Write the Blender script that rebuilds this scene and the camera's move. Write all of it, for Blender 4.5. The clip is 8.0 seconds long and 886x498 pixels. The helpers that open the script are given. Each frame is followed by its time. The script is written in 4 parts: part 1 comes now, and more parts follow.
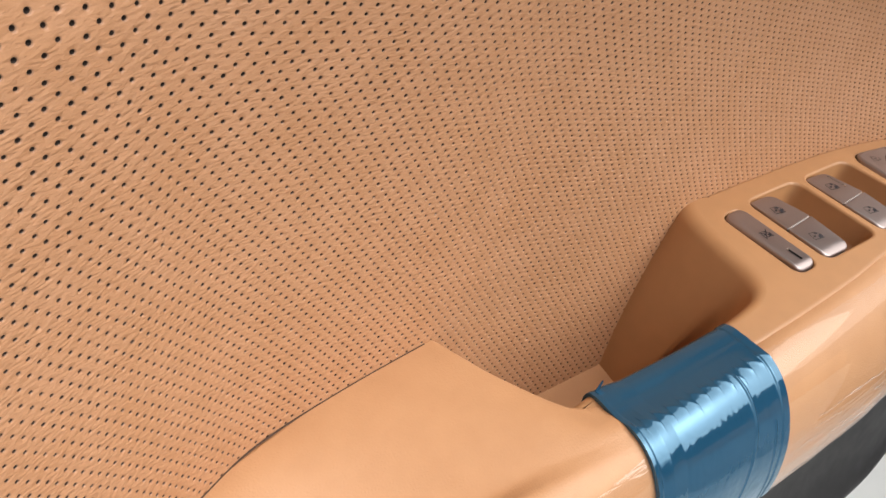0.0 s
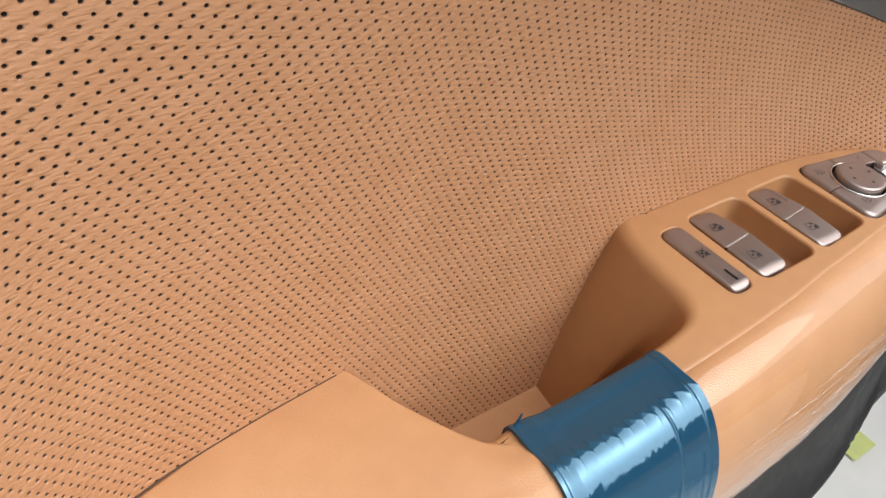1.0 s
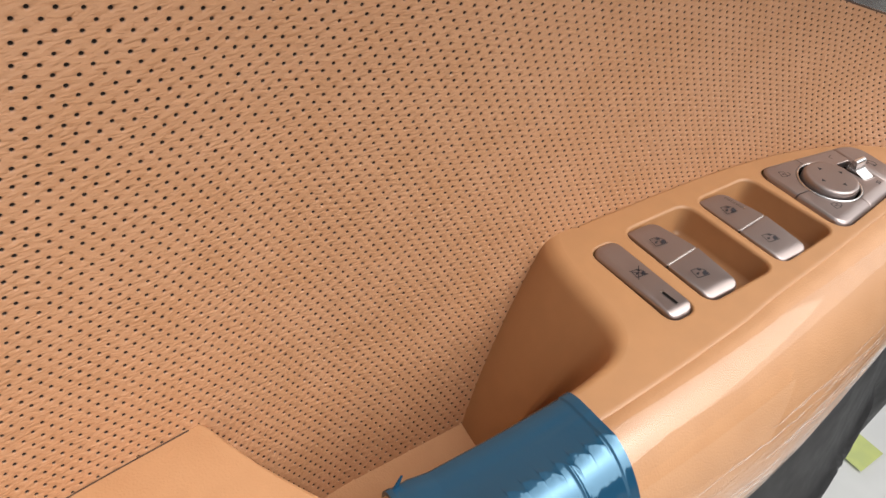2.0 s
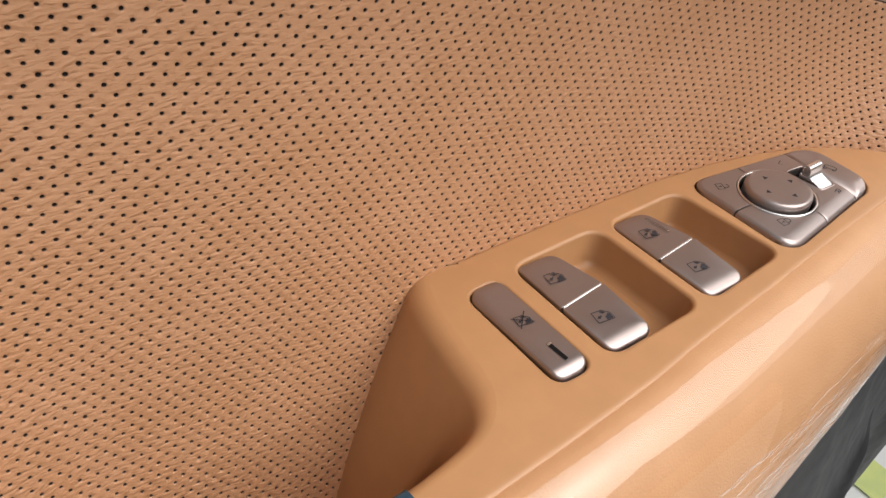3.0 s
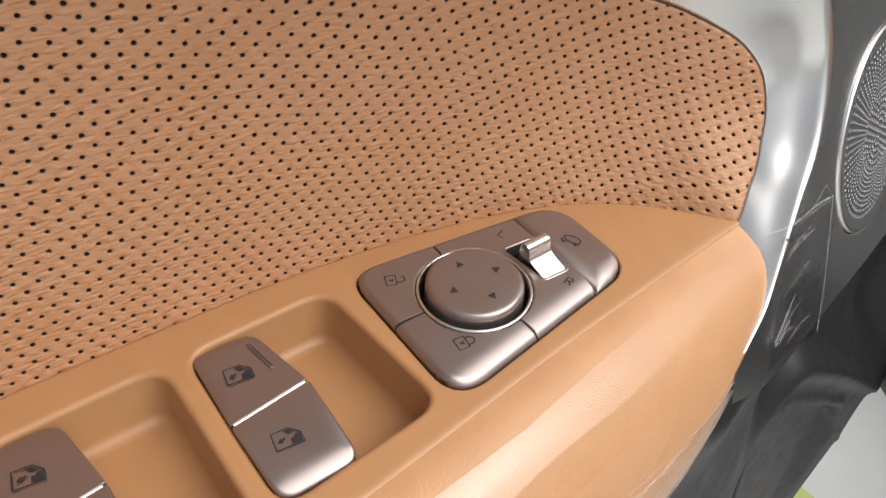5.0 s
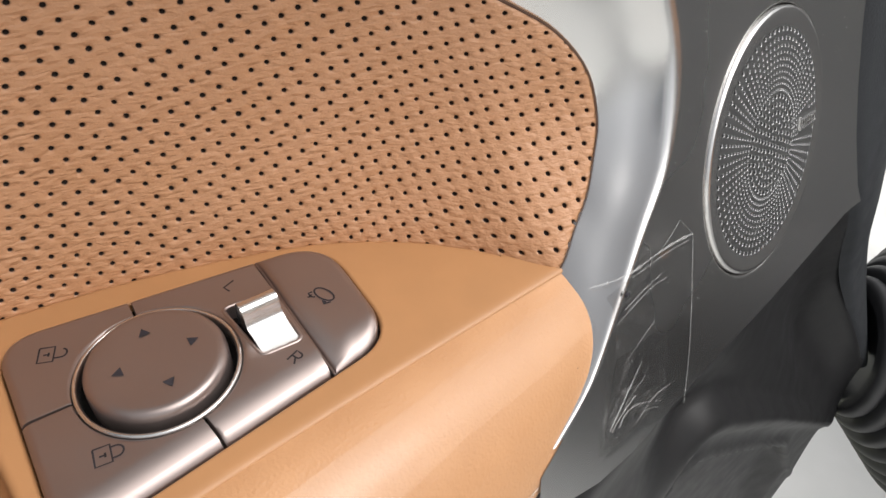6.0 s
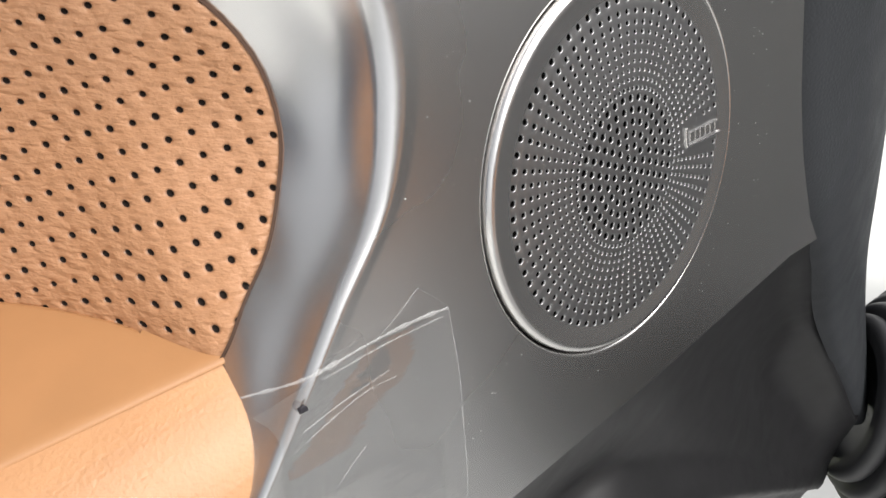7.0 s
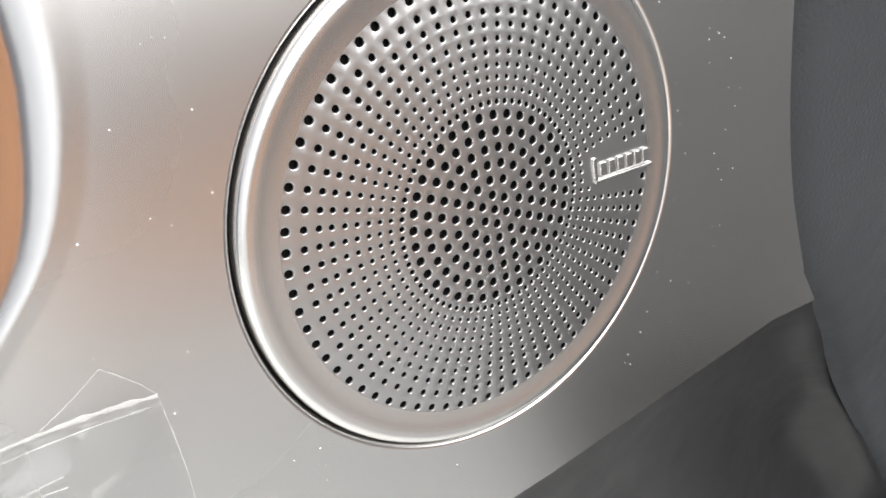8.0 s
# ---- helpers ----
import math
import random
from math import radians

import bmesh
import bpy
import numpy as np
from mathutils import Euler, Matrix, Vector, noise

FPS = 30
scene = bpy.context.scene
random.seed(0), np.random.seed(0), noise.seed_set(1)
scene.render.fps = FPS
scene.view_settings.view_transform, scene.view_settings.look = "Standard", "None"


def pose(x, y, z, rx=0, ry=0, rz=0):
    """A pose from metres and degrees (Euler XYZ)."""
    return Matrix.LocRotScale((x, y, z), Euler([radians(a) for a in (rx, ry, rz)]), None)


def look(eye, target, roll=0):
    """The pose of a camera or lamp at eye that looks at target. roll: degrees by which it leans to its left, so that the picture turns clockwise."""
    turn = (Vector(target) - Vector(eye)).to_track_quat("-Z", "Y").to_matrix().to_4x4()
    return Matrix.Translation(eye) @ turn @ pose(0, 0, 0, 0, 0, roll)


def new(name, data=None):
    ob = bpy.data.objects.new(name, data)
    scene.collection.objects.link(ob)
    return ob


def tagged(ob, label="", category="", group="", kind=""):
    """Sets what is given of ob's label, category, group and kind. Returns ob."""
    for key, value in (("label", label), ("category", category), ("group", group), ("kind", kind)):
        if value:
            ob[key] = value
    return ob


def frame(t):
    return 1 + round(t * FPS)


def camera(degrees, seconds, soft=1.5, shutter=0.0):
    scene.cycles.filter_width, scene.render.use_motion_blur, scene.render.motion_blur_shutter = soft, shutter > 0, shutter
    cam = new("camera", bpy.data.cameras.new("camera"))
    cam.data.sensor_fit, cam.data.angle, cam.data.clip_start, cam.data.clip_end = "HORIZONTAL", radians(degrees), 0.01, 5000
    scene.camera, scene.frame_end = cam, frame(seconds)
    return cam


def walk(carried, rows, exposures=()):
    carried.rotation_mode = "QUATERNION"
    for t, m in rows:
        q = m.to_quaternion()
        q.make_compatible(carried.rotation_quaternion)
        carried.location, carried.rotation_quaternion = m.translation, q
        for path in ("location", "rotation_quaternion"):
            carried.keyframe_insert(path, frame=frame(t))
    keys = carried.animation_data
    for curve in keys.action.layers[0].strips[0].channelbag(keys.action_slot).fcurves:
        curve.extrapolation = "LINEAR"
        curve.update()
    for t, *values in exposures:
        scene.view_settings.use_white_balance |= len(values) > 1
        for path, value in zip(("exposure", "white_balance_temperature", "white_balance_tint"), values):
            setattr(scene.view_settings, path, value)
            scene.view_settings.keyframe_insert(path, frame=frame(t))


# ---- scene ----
cam = camera(64.00, 8.0)
PATH = [
    (0, (-0.31486, -0.13796, 0.21742), (0.12783, 0.45312, -0.45686), 7.225),
    (0.5, (-0.29681, -0.13674, 0.21765), (0.15913, 0.44621, -0.45487), 8.052),
    (1, (-0.28209, -0.13653, 0.21748), (0.18159, 0.43868, -0.45642), 8.403),
    (1.5, (-0.26027, -0.13459, 0.20959), (0.20103, 0.44101, -0.46560), 7.778),
    (1.7, (-0.24425, -0.13418, 0.20704), (0.21036, 0.44408, -0.47041), 7.191),
    (2.8, (-0.15272, -0.12670, 0.17560), (0.28516, 0.48545, -0.48283), 3.329),
    (3, (-0.13813, -0.12629, 0.17016), (0.29966, 0.49046, -0.48402), 2.476),
    (3.5, (-0.09648, -0.12248, 0.15963), (0.34363, 0.49528, -0.49204), 1.610),
    (4, (-0.05575, -0.12071, 0.14953), (0.39318, 0.48890, -0.50379), 1.596),
    (4.5, (-0.01893, -0.11894, 0.13886), (0.43546, 0.49039, -0.51094), 1.252),
    (5, (0.02162, -0.11318, 0.13764), (0.47201, 0.47998, -0.52967), 1.810),
    (5.2, (0.03832, -0.11056, 0.13537), (0.49027, 0.47540, -0.53723), 2.342),
    (6.3, (0.12860, -0.11206, 0.10455), (0.56950, 0.48283, -0.56755), 2.135),
    (6.5, (0.14705, -0.11273, 0.09909), (0.57738, 0.49143, -0.57158), 1.847),
    (7, (0.18935, -0.10571, 0.08453), (0.58267, 0.51263, -0.59588), 1.162),
    (7.5, (0.21675, -0.10249, 0.07598), (0.56477, 0.53159, -0.61454), 0.657),
    (8, (0.24001, -0.09833, 0.06906), (0.54482, 0.56024, -0.61897), 0.223),
]
walk(cam, [(t, look(eye, target, roll)) for t, eye, target, roll in PATH], [(0.0, 0.38), (1.7, 0.38), (3.5, 0.26), (5.2, 0.22), (6.5, 0.28), (7.0, 0.5), (7.5, 0.75), (8.0, 1.0)])

# world, sun, exposure
world = bpy.data.worlds.new("sky")
scene.world = world
world.use_nodes = True
wn = world.node_tree.nodes
sky = wn.new("ShaderNodeTexSky")
sky.sky_type, sky.sun_disc = "NISHITA", False
sky.sun_elevation, sky.sun_rotation = radians(53), radians(142)
sky.air_density, sky.dust_density, sky.ozone_density = 1.0, 4.0, 1.0
wn["Background"].inputs["Strength"].default_value = 0.15
pale = wn.new("ShaderNodeHueSaturation")
pale.inputs["Saturation"].default_value = 0.12
world.node_tree.links.new(sky.outputs["Color"], pale.inputs["Color"])
world.node_tree.links.new(pale.outputs["Color"], wn["Background"].inputs["Color"])

sun = new("sun", bpy.data.lights.new("sun", "SUN"))
sun.data.energy, sun.data.angle, sun.data.color = 1.8, radians(68), (1.0, 0.95, 0.9)
sun.matrix_world = look((0.46, -0.60, 1.0), (0, 0, 0))

# materials


def material(name, color, rough=0.5, metal=0.0, **more):
    m = bpy.data.materials.new(name)
    m.use_nodes = True
    b = m.node_tree.nodes["Principled BSDF"]
    b.inputs["Base Color"].default_value = (*color, 1)
    b.inputs["Roughness"].default_value = rough
    b.inputs["Metallic"].default_value = metal
    for key, value in more.items():
        b.inputs[key.replace("_", " ")].default_value = value
    return m


def node(m, kind, **values):
    n = m.node_tree.nodes.new(kind)
    for key, value in values.items():
        n.inputs[key].default_value = value
    return n


def link(m, a, b):
    m.node_tree.links.new(a, b)


def coords(m, scale):
    """Object coordinates, stretched by scale."""
    tc, mp = node(m, "ShaderNodeTexCoord"), node(m, "ShaderNodeMapping")
    mp.inputs["Scale"].default_value = scale
    link(m, tc.outputs["Object"], mp.inputs["Vector"])
    return mp.outputs["Vector"]


def vary(m, color, other, scale, where=(1, 1, 1), detail=4.0, low=0.35, high=0.65):
    """Base colour that wanders between two tones."""
    n = node(m, "ShaderNodeTexNoise", Scale=scale, Detail=detail)
    link(m, coords(m, where), n.inputs["Vector"])
    r = node(m, "ShaderNodeMapRange")
    r.inputs["From Min"].default_value, r.inputs["From Max"].default_value = low, high
    link(m, n.outputs["Fac"], r.inputs["Value"])
    x = m.node_tree.nodes.new("ShaderNodeMix")
    x.data_type = "RGBA"
    x.inputs[6].default_value, x.inputs[7].default_value = (*color, 1), (*other, 1)
    link(m, r.outputs["Result"], x.inputs[0])
    link(m, x.outputs[2], m.node_tree.nodes["Principled BSDF"].inputs["Base Color"])


def rough_vary(m, low, high, scale, where=(1, 1, 1)):
    n = node(m, "ShaderNodeTexNoise", Scale=scale, Detail=3.0)
    link(m, coords(m, where), n.inputs["Vector"])
    r = node(m, "ShaderNodeMapRange")
    r.inputs["From Min"].default_value, r.inputs["From Max"].default_value = 0.3, 0.7
    r.inputs["To Min"].default_value, r.inputs["To Max"].default_value = low, high
    link(m, n.outputs["Fac"], r.inputs["Value"])
    link(m, r.outputs["Result"], m.node_tree.nodes["Principled BSDF"].inputs["Roughness"])


def relief(m, layers):
    """Bump from layers of (kind, scale, strength, distance, stretch)."""
    last = None
    for kind, scale, strength, distance, where in layers:
        if kind == "cells":
            n = node(m, "ShaderNodeTexVoronoi", Scale=scale)
            n.feature = "DISTANCE_TO_EDGE"
            out = n.outputs["Distance"]
        else:
            n = node(m, "ShaderNodeTexNoise", Scale=scale, Detail=5.0 if kind == "noise" else 2.0)
            out = n.outputs["Fac"]
        link(m, coords(m, where), n.inputs["Vector"])
        b = node(m, "ShaderNodeBump", Strength=strength, Distance=distance)
        link(m, out, b.inputs["Height"])
        if last:
            link(m, last, b.inputs["Normal"])
        last = b.outputs["Normal"]
    link(m, last, m.node_tree.nodes["Principled BSDF"].inputs["Normal"])


TAN = (0.480, 0.254, 0.135)
leather_mat = material("perforated_leather", TAN, 0.42)
vary(leather_mat, TAN, (0.45, 0.230, 0.114), 60, low=0.3, high=0.7)
relief(leather_mat, [("cells", 520, 0.42, 0.0007, (0.45, 0.7, 1.3)), ("soft", 800, 0.52, 0.0009, (0.45, 0.7, 1.3)), ("noise", 2100, 0.4, 0.0002, (1, 1, 1))])
# hole floors near black, walls a darker leather: their shade put into colour
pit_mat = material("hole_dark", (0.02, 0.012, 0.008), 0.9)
seam_mat = material("seam_shadow", (0.07, 0.035, 0.02), 0.8)
pit_wall_mat = material("hole_wall_shade", (0.34, 0.18, 0.10), 0.30)
plate_mat = material("armrest_plastic", (0.415, 0.212, 0.093), 0.42)
vary(plate_mat, (0.415, 0.212, 0.093), (0.39, 0.200, 0.088), 90)
relief(plate_mat, [("noise", 2600, 0.12, 0.0001, (1, 1, 1))])
cushion_mat = material("armrest_leather", (0.52, 0.28, 0.138), 0.45)
vary(cushion_mat, (0.52, 0.28, 0.138), (0.49, 0.26, 0.126), 70)
relief(cushion_mat, [("cells", 800, 0.3, 0.0004, (1, 1, 1)), ("noise", 1100, 0.38, 0.0005, (1, 1, 1)), ("noise", 2400, 0.2, 0.0001, (1, 1, 1))])
button_mat = material("satin_button", (0.335, 0.280, 0.265), 0.32, 0.88)
rough_vary(button_mat, 0.30, 0.37, 120)
relief(button_mat, [("noise", 6000, 0.05, 0.00005, (1, 1, 1))])
bright_mat = material("bright_metal", (0.72, 0.71, 0.70), 0.27, 1.0)
ring_mat = material("satin_ring", (0.72, 0.71, 0.70), 0.27, 1.0)
ink_mat = material("dark_print", (0.018, 0.016, 0.022), 0.7)
gap_mat = material("black_gap", (0.007, 0.006, 0.006), 0.8, Specular_IOR_Level=0.1)
metal_mat = material("brushed_aluminium", (0.64, 0.635, 0.63), 0.30, 1.0)
rough_vary(metal_mat, 0.25, 0.28, 12)
relief(metal_mat, [("noise", 3000, 0.02, 0.00002, (1, 1, 1))])
grille_mat = material("grille_aluminium", (0.50, 0.50, 0.505), 0.32, 1.0)
black_mat = material("black_plastic", (0.016, 0.016, 0.017), 0.46, Specular_IOR_Level=0.3)
rough_vary(black_mat, 0.42, 0.52, 80)
relief(black_mat, [("cells", 900, 0.12, 0.0002, (1, 1, 1))])
end_mat = material("grained_plastic", (0.035, 0.0375, 0.041), 0.55, Specular_IOR_Level=0.12)
rough_vary(end_mat, 0.45, 0.58, 80)
relief(end_mat, [("cells", 700, 0.45, 0.0004, (1, 1, 1)), ("noise", 1500, 0.3, 0.0002, (1, 1, 1))])
rubber_mat = material("black_rubber", (0.055, 0.055, 0.058), 0.5)
tape_mat = material("blue_tape", (0.014, 0.072, 0.14), 0.08, 0.25, IOR=1.95, Specular_Tint=(0.58, 0.86, 1.0, 1.0))
relief(tape_mat, [("noise", 320, 0.07, 0.0008, (1, 0.25, 0.25)), ("noise", 60, 0.1, 0.002, (1, 0.4, 0.4))])
film_mat = bpy.data.materials.new("clear_film")


def make_film(m, gloss, tint, share, crease=0.0, fade=None):
    """A thin film: share is what both its faces reflect head-on."""
    m.use_nodes = True
    nt = m.node_tree
    nt.nodes.clear()
    out, mix = nt.nodes.new("ShaderNodeOutputMaterial"), nt.nodes.new("ShaderNodeMixShader")
    clear, shine, fres = nt.nodes.new("ShaderNodeBsdfTransparent"), nt.nodes.new("ShaderNodeBsdfGlossy"), nt.nodes.new("ShaderNodeLayerWeight")
    clear.inputs["Color"].default_value = (*tint, 1)
    shine.inputs["Roughness"].default_value = gloss
    fres.inputs["Blend"].default_value = 0.5
    if crease:
        n = node(m, "ShaderNodeTexNoise", Scale=260.0, Detail=3.0)
        link(m, coords(m, (0.16, 1, 1)), n.inputs["Vector"])
        b = node(m, "ShaderNodeBump", Strength=crease, Distance=0.0012)
        link(m, n.outputs["Fac"], b.inputs["Height"])
        link(m, b.outputs["Normal"], shine.inputs["Normal"])
        link(m, b.outputs["Normal"], fres.inputs["Normal"])
    steep, more = node(m, "ShaderNodeMath"), node(m, "ShaderNodeMath")
    steep.operation, more.operation = "POWER", "MULTIPLY_ADD"
    steep.inputs[1].default_value = 5.0
    more.inputs[1].default_value, more.inputs[2].default_value = 1 - share, share
    link(m, fres.outputs["Facing"], steep.inputs[0])
    link(m, steep.outputs[0], more.inputs[0])
    amount = more.outputs[0]
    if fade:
        # painted-in end of the sheen: reflection falls to a fifth along x
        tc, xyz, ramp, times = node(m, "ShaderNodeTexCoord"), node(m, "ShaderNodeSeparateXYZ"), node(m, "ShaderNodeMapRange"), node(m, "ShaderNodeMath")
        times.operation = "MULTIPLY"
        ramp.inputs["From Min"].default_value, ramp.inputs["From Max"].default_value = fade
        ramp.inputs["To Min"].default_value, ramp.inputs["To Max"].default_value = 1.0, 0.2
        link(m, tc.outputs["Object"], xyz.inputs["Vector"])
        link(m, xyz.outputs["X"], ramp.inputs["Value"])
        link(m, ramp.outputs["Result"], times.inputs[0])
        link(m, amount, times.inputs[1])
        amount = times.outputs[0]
    nt.links.new(amount, mix.inputs[0])
    nt.links.new(clear.outputs[0], mix.inputs[1])
    nt.links.new(shine.outputs[0], mix.inputs[2])
    nt.links.new(mix.outputs[0], out.inputs["Surface"])


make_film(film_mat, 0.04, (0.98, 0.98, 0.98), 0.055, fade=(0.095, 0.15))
creased_film_mat = bpy.data.materials.new("creased_film")
make_film(creased_film_mat, 0.12, (0.98, 0.98, 0.98), 0.08, 0.6)
flap_mat = bpy.data.materials.new("film_flap")
make_film(flap_mat, 0.07, (0.995, 0.995, 0.995), 0.2, 0.06)
film_edge_mat = material("film_edge", (0.75, 0.75, 0.74), 0.2, Alpha=0.3)
dust_mat = material("dust", (0.7, 0.7, 0.68), 0.8)
seat_mat = material("seat_leather", (0.70, 0.34, 0.15), 0.5)
vary(seat_mat, (0.70, 0.34, 0.15), (0.64, 0.30, 0.13), 8)
front_wall_mat = material("front_wall_grey", (0.182, 0.180, 0.180), 0.8)
vary(front_wall_mat, (0.182, 0.180, 0.180), (0.155, 0.153, 0.152), 3)
sill_mat = material("white_paint", (0.8, 0.8, 0.79), 0.35)
vary(sill_mat, (0.8, 0.8, 0.79), (0.76, 0.76, 0.75), 4)
far_mat = material("cabin_lining", (0.17, 0.145, 0.145), 0.9)
vary(far_mat, (0.17, 0.145, 0.145), (0.14, 0.12, 0.12), 3)
dark_blue_mat = material("dark_blue_paint", (0.05, 0.062, 0.085), 0.4)
vary(dark_blue_mat, (0.05, 0.062, 0.085), (0.04, 0.05, 0.07), 3)
ground_mat = material("pale_paving", (0.80, 0.80, 0.78), 0.8)
vary(ground_mat, (0.80, 0.80, 0.78), (0.70, 0.71, 0.68), 6)
line_mat = material("line_paint", (0.62, 0.68, 0.24), 0.7)
vary(line_mat, (0.62, 0.68, 0.24), (0.55, 0.62, 0.24), 40)


def pchip(xs, ys, x):
    """Monotone cubic through the points (xs, ys)."""
    xs, ys, x = (np.asarray(v, float) for v in (xs, ys, x))
    h, d = np.diff(xs), np.diff(ys) / np.diff(xs)
    m = np.zeros(len(xs))
    m[0], m[-1] = d[0], d[-1]
    for k in range(1, len(xs) - 1):
        if d[k - 1] * d[k] > 0:
            w1, w2 = 2 * h[k] + h[k - 1], h[k] + 2 * h[k - 1]
            m[k] = (w1 + w2) / (w1 / d[k - 1] + w2 / d[k])
    k = np.clip(np.searchsorted(xs, x) - 1, 0, len(xs) - 2)
    t = (x - xs[k]) / h[k]
    tc = np.clip(t, 0, 1)
    out = (ys[k] * (1 + 2 * tc) * (1 - tc) ** 2 + m[k] * h[k] * tc * (1 - tc) ** 2
           + ys[k + 1] * tc * tc * (3 - 2 * tc) + m[k + 1] * h[k] * tc * tc * (tc - 1))
    return out + np.where(t < 0, t * h[k] * m[0], 0) + np.where(t > 1, (t - 1) * h[k] * m[-1], 0)


def smooth_path(points, n, closed=False):
    """A Catmull-Rom curve through the points, resampled evenly to n points."""
    p = np.asarray(points, float)
    ext = np.vstack([p[-1], p, p[0], p[1]]) if closed else np.vstack([2 * p[0] - p[1], p, 2 * p[-1] - p[-2]])
    t = np.linspace(0, 1, 24, endpoint=False)[:, None]
    out = []
    for a, b, c, d in zip(ext[:-3], ext[1:-2], ext[2:-1], ext[3:]):
        out.append(0.5 * (2 * b + (c - a) * t + (2 * a - 5 * b + 4 * c - d) * t * t + (3 * b - a - 3 * c + d) * t ** 3))
    q = np.vstack(out + [p[:1] if closed else p[-1:]])
    s = np.r_[0, np.cumsum(np.linalg.norm(np.diff(q, axis=0), axis=1))]
    u = np.linspace(0, s[-1], n, endpoint=not closed)
    return np.stack([np.interp(u, s, q[:, k]) for k in range(p.shape[1])], 1)


def mesh_data(name, verts, faces, materials, index=None, smooth=True):
    """A mesh from places in millimetres."""
    me = bpy.data.meshes.new(name)
    me.from_pydata((np.asarray(verts, float) * 0.001).tolist(), [], faces)
    for m in materials:
        me.materials.append(m)
    if index is not None:
        me.polygons.foreach_set("material_index", np.asarray(index, np.int32))
    me.polygons.foreach_set("use_smooth", np.full(len(me.polygons), smooth))
    me.update()
    return me


def solid(name, verts, faces, materials, parent=None, label="", index=None, smooth=True, sharp=None, weld=False):
    """One mesh object under a thing, or a thing of its own."""
    if not isinstance(materials, (list, tuple)):
        materials = [materials]
    me = mesh_data(name, verts, faces, materials, index, smooth)
    if weld:
        bm = bmesh.new()
        bm.from_mesh(me)
        bmesh.ops.remove_doubles(bm, verts=bm.verts, dist=2e-6)
        bm.to_mesh(me)
        bm.free()
    if sharp:
        me.set_sharp_from_angle(angle=radians(sharp))
    ob = new(name, me)
    ob.parent = parent
    return tagged(ob, label)


def part(name, bm, material, parent=None, label="", sharp=35):
    """Links a bmesh, in millimetres, as one mesh object."""
    bmesh.ops.scale(bm, vec=(0.001,) * 3, verts=bm.verts)
    me = bpy.data.meshes.new(name)
    bm.to_mesh(me)
    bm.free()
    me.materials.append(material)
    me.polygons.foreach_set("use_smooth", np.full(len(me.polygons), True))
    me.set_sharp_from_angle(angle=radians(sharp))
    ob = new(name, me)
    ob.parent = parent
    return tagged(ob, label)


def empty(name, label, category, group="", at=(0, 0, 0)):
    ob = new(name)
    ob.empty_display_size = 0.01
    return tagged(ob, label, category, group)


def grid_faces(rows, cols, wrap=False):
    """Quads of a net of rows x cols points."""
    last = cols if wrap else cols - 1
    return [(r * cols + c, r * cols + (c + 1) % cols, (r + 1) * cols + (c + 1) % cols, (r + 1) * cols + c)
            for r in range(rows - 1) for c in range(last)]


def normals2d(path, closed=True):
    """Unit normals, to the right of the path's direction."""
    if closed:
        d = np.roll(path, -1, 0) - np.roll(path, 1, 0)
    else:
        d = np.gradient(path, axis=0)
    d = d / np.maximum(np.linalg.norm(d, axis=1, keepdims=True), 1e-9)
    return np.stack([d[:, 1], -d[:, 0]], 1)


def ccw(path):
    x, y = path.T
    return path if np.sum(x * np.roll(y, -1) - y * np.roll(x, -1)) > 0 else path[::-1]


def rounded(points, radius, steps=6):
    """A closed outline with every corner rounded; radius: one or one for each corner."""
    p = ccw(np.asarray(points, float))
    radii = np.broadcast_to(radius, len(p))
    if not np.allclose(p[0], points[0]):
        radii = radii[::-1]
    out = []
    for k in range(len(p)):
        a, b, c = p[k - 1], p[k], p[(k + 1) % len(p)]
        u, v = (a - b) / np.linalg.norm(a - b), (c - b) / np.linalg.norm(c - b)
        half = math.acos(np.clip(u @ v, -1, 1)) / 2
        r = radii[k]
        cut = min(r / math.tan(half), 0.48 * np.linalg.norm(a - b), 0.48 * np.linalg.norm(c - b))
        for t in np.linspace(0, 1, steps):
            out.append((1 - t) ** 2 * (b + u * cut) + 2 * t * (1 - t) * b + t * t * (b + v * cut))
    return np.array(out)


def fill_flat(outer, holes, z=0.0):
    """A flat sheet inside outer, with holes; all outlines are closed lists of (x, y). Returns verts and faces."""
    bm = bmesh.new()
    for loop in [outer] + list(holes):
        vs = [bm.verts.new((x, y, z)) for x, y in loop]
        for a, b in zip(vs, vs[1:] + vs[:1]):
            bm.edges.new((a, b))
    bmesh.ops.triangle_fill(bm, use_beauty=True, use_dissolve=False, edges=bm.edges[:], normal=(0, 0, 1))
    bm.verts.index_update()
    verts = [tuple(v.co) for v in bm.verts]
    faces = []
    for f in bm.faces:
        ids = [v.index for v in f.verts]
        faces.append(ids if f.normal.z > 0 else ids[::-1])
    bm.free()
    return verts, faces





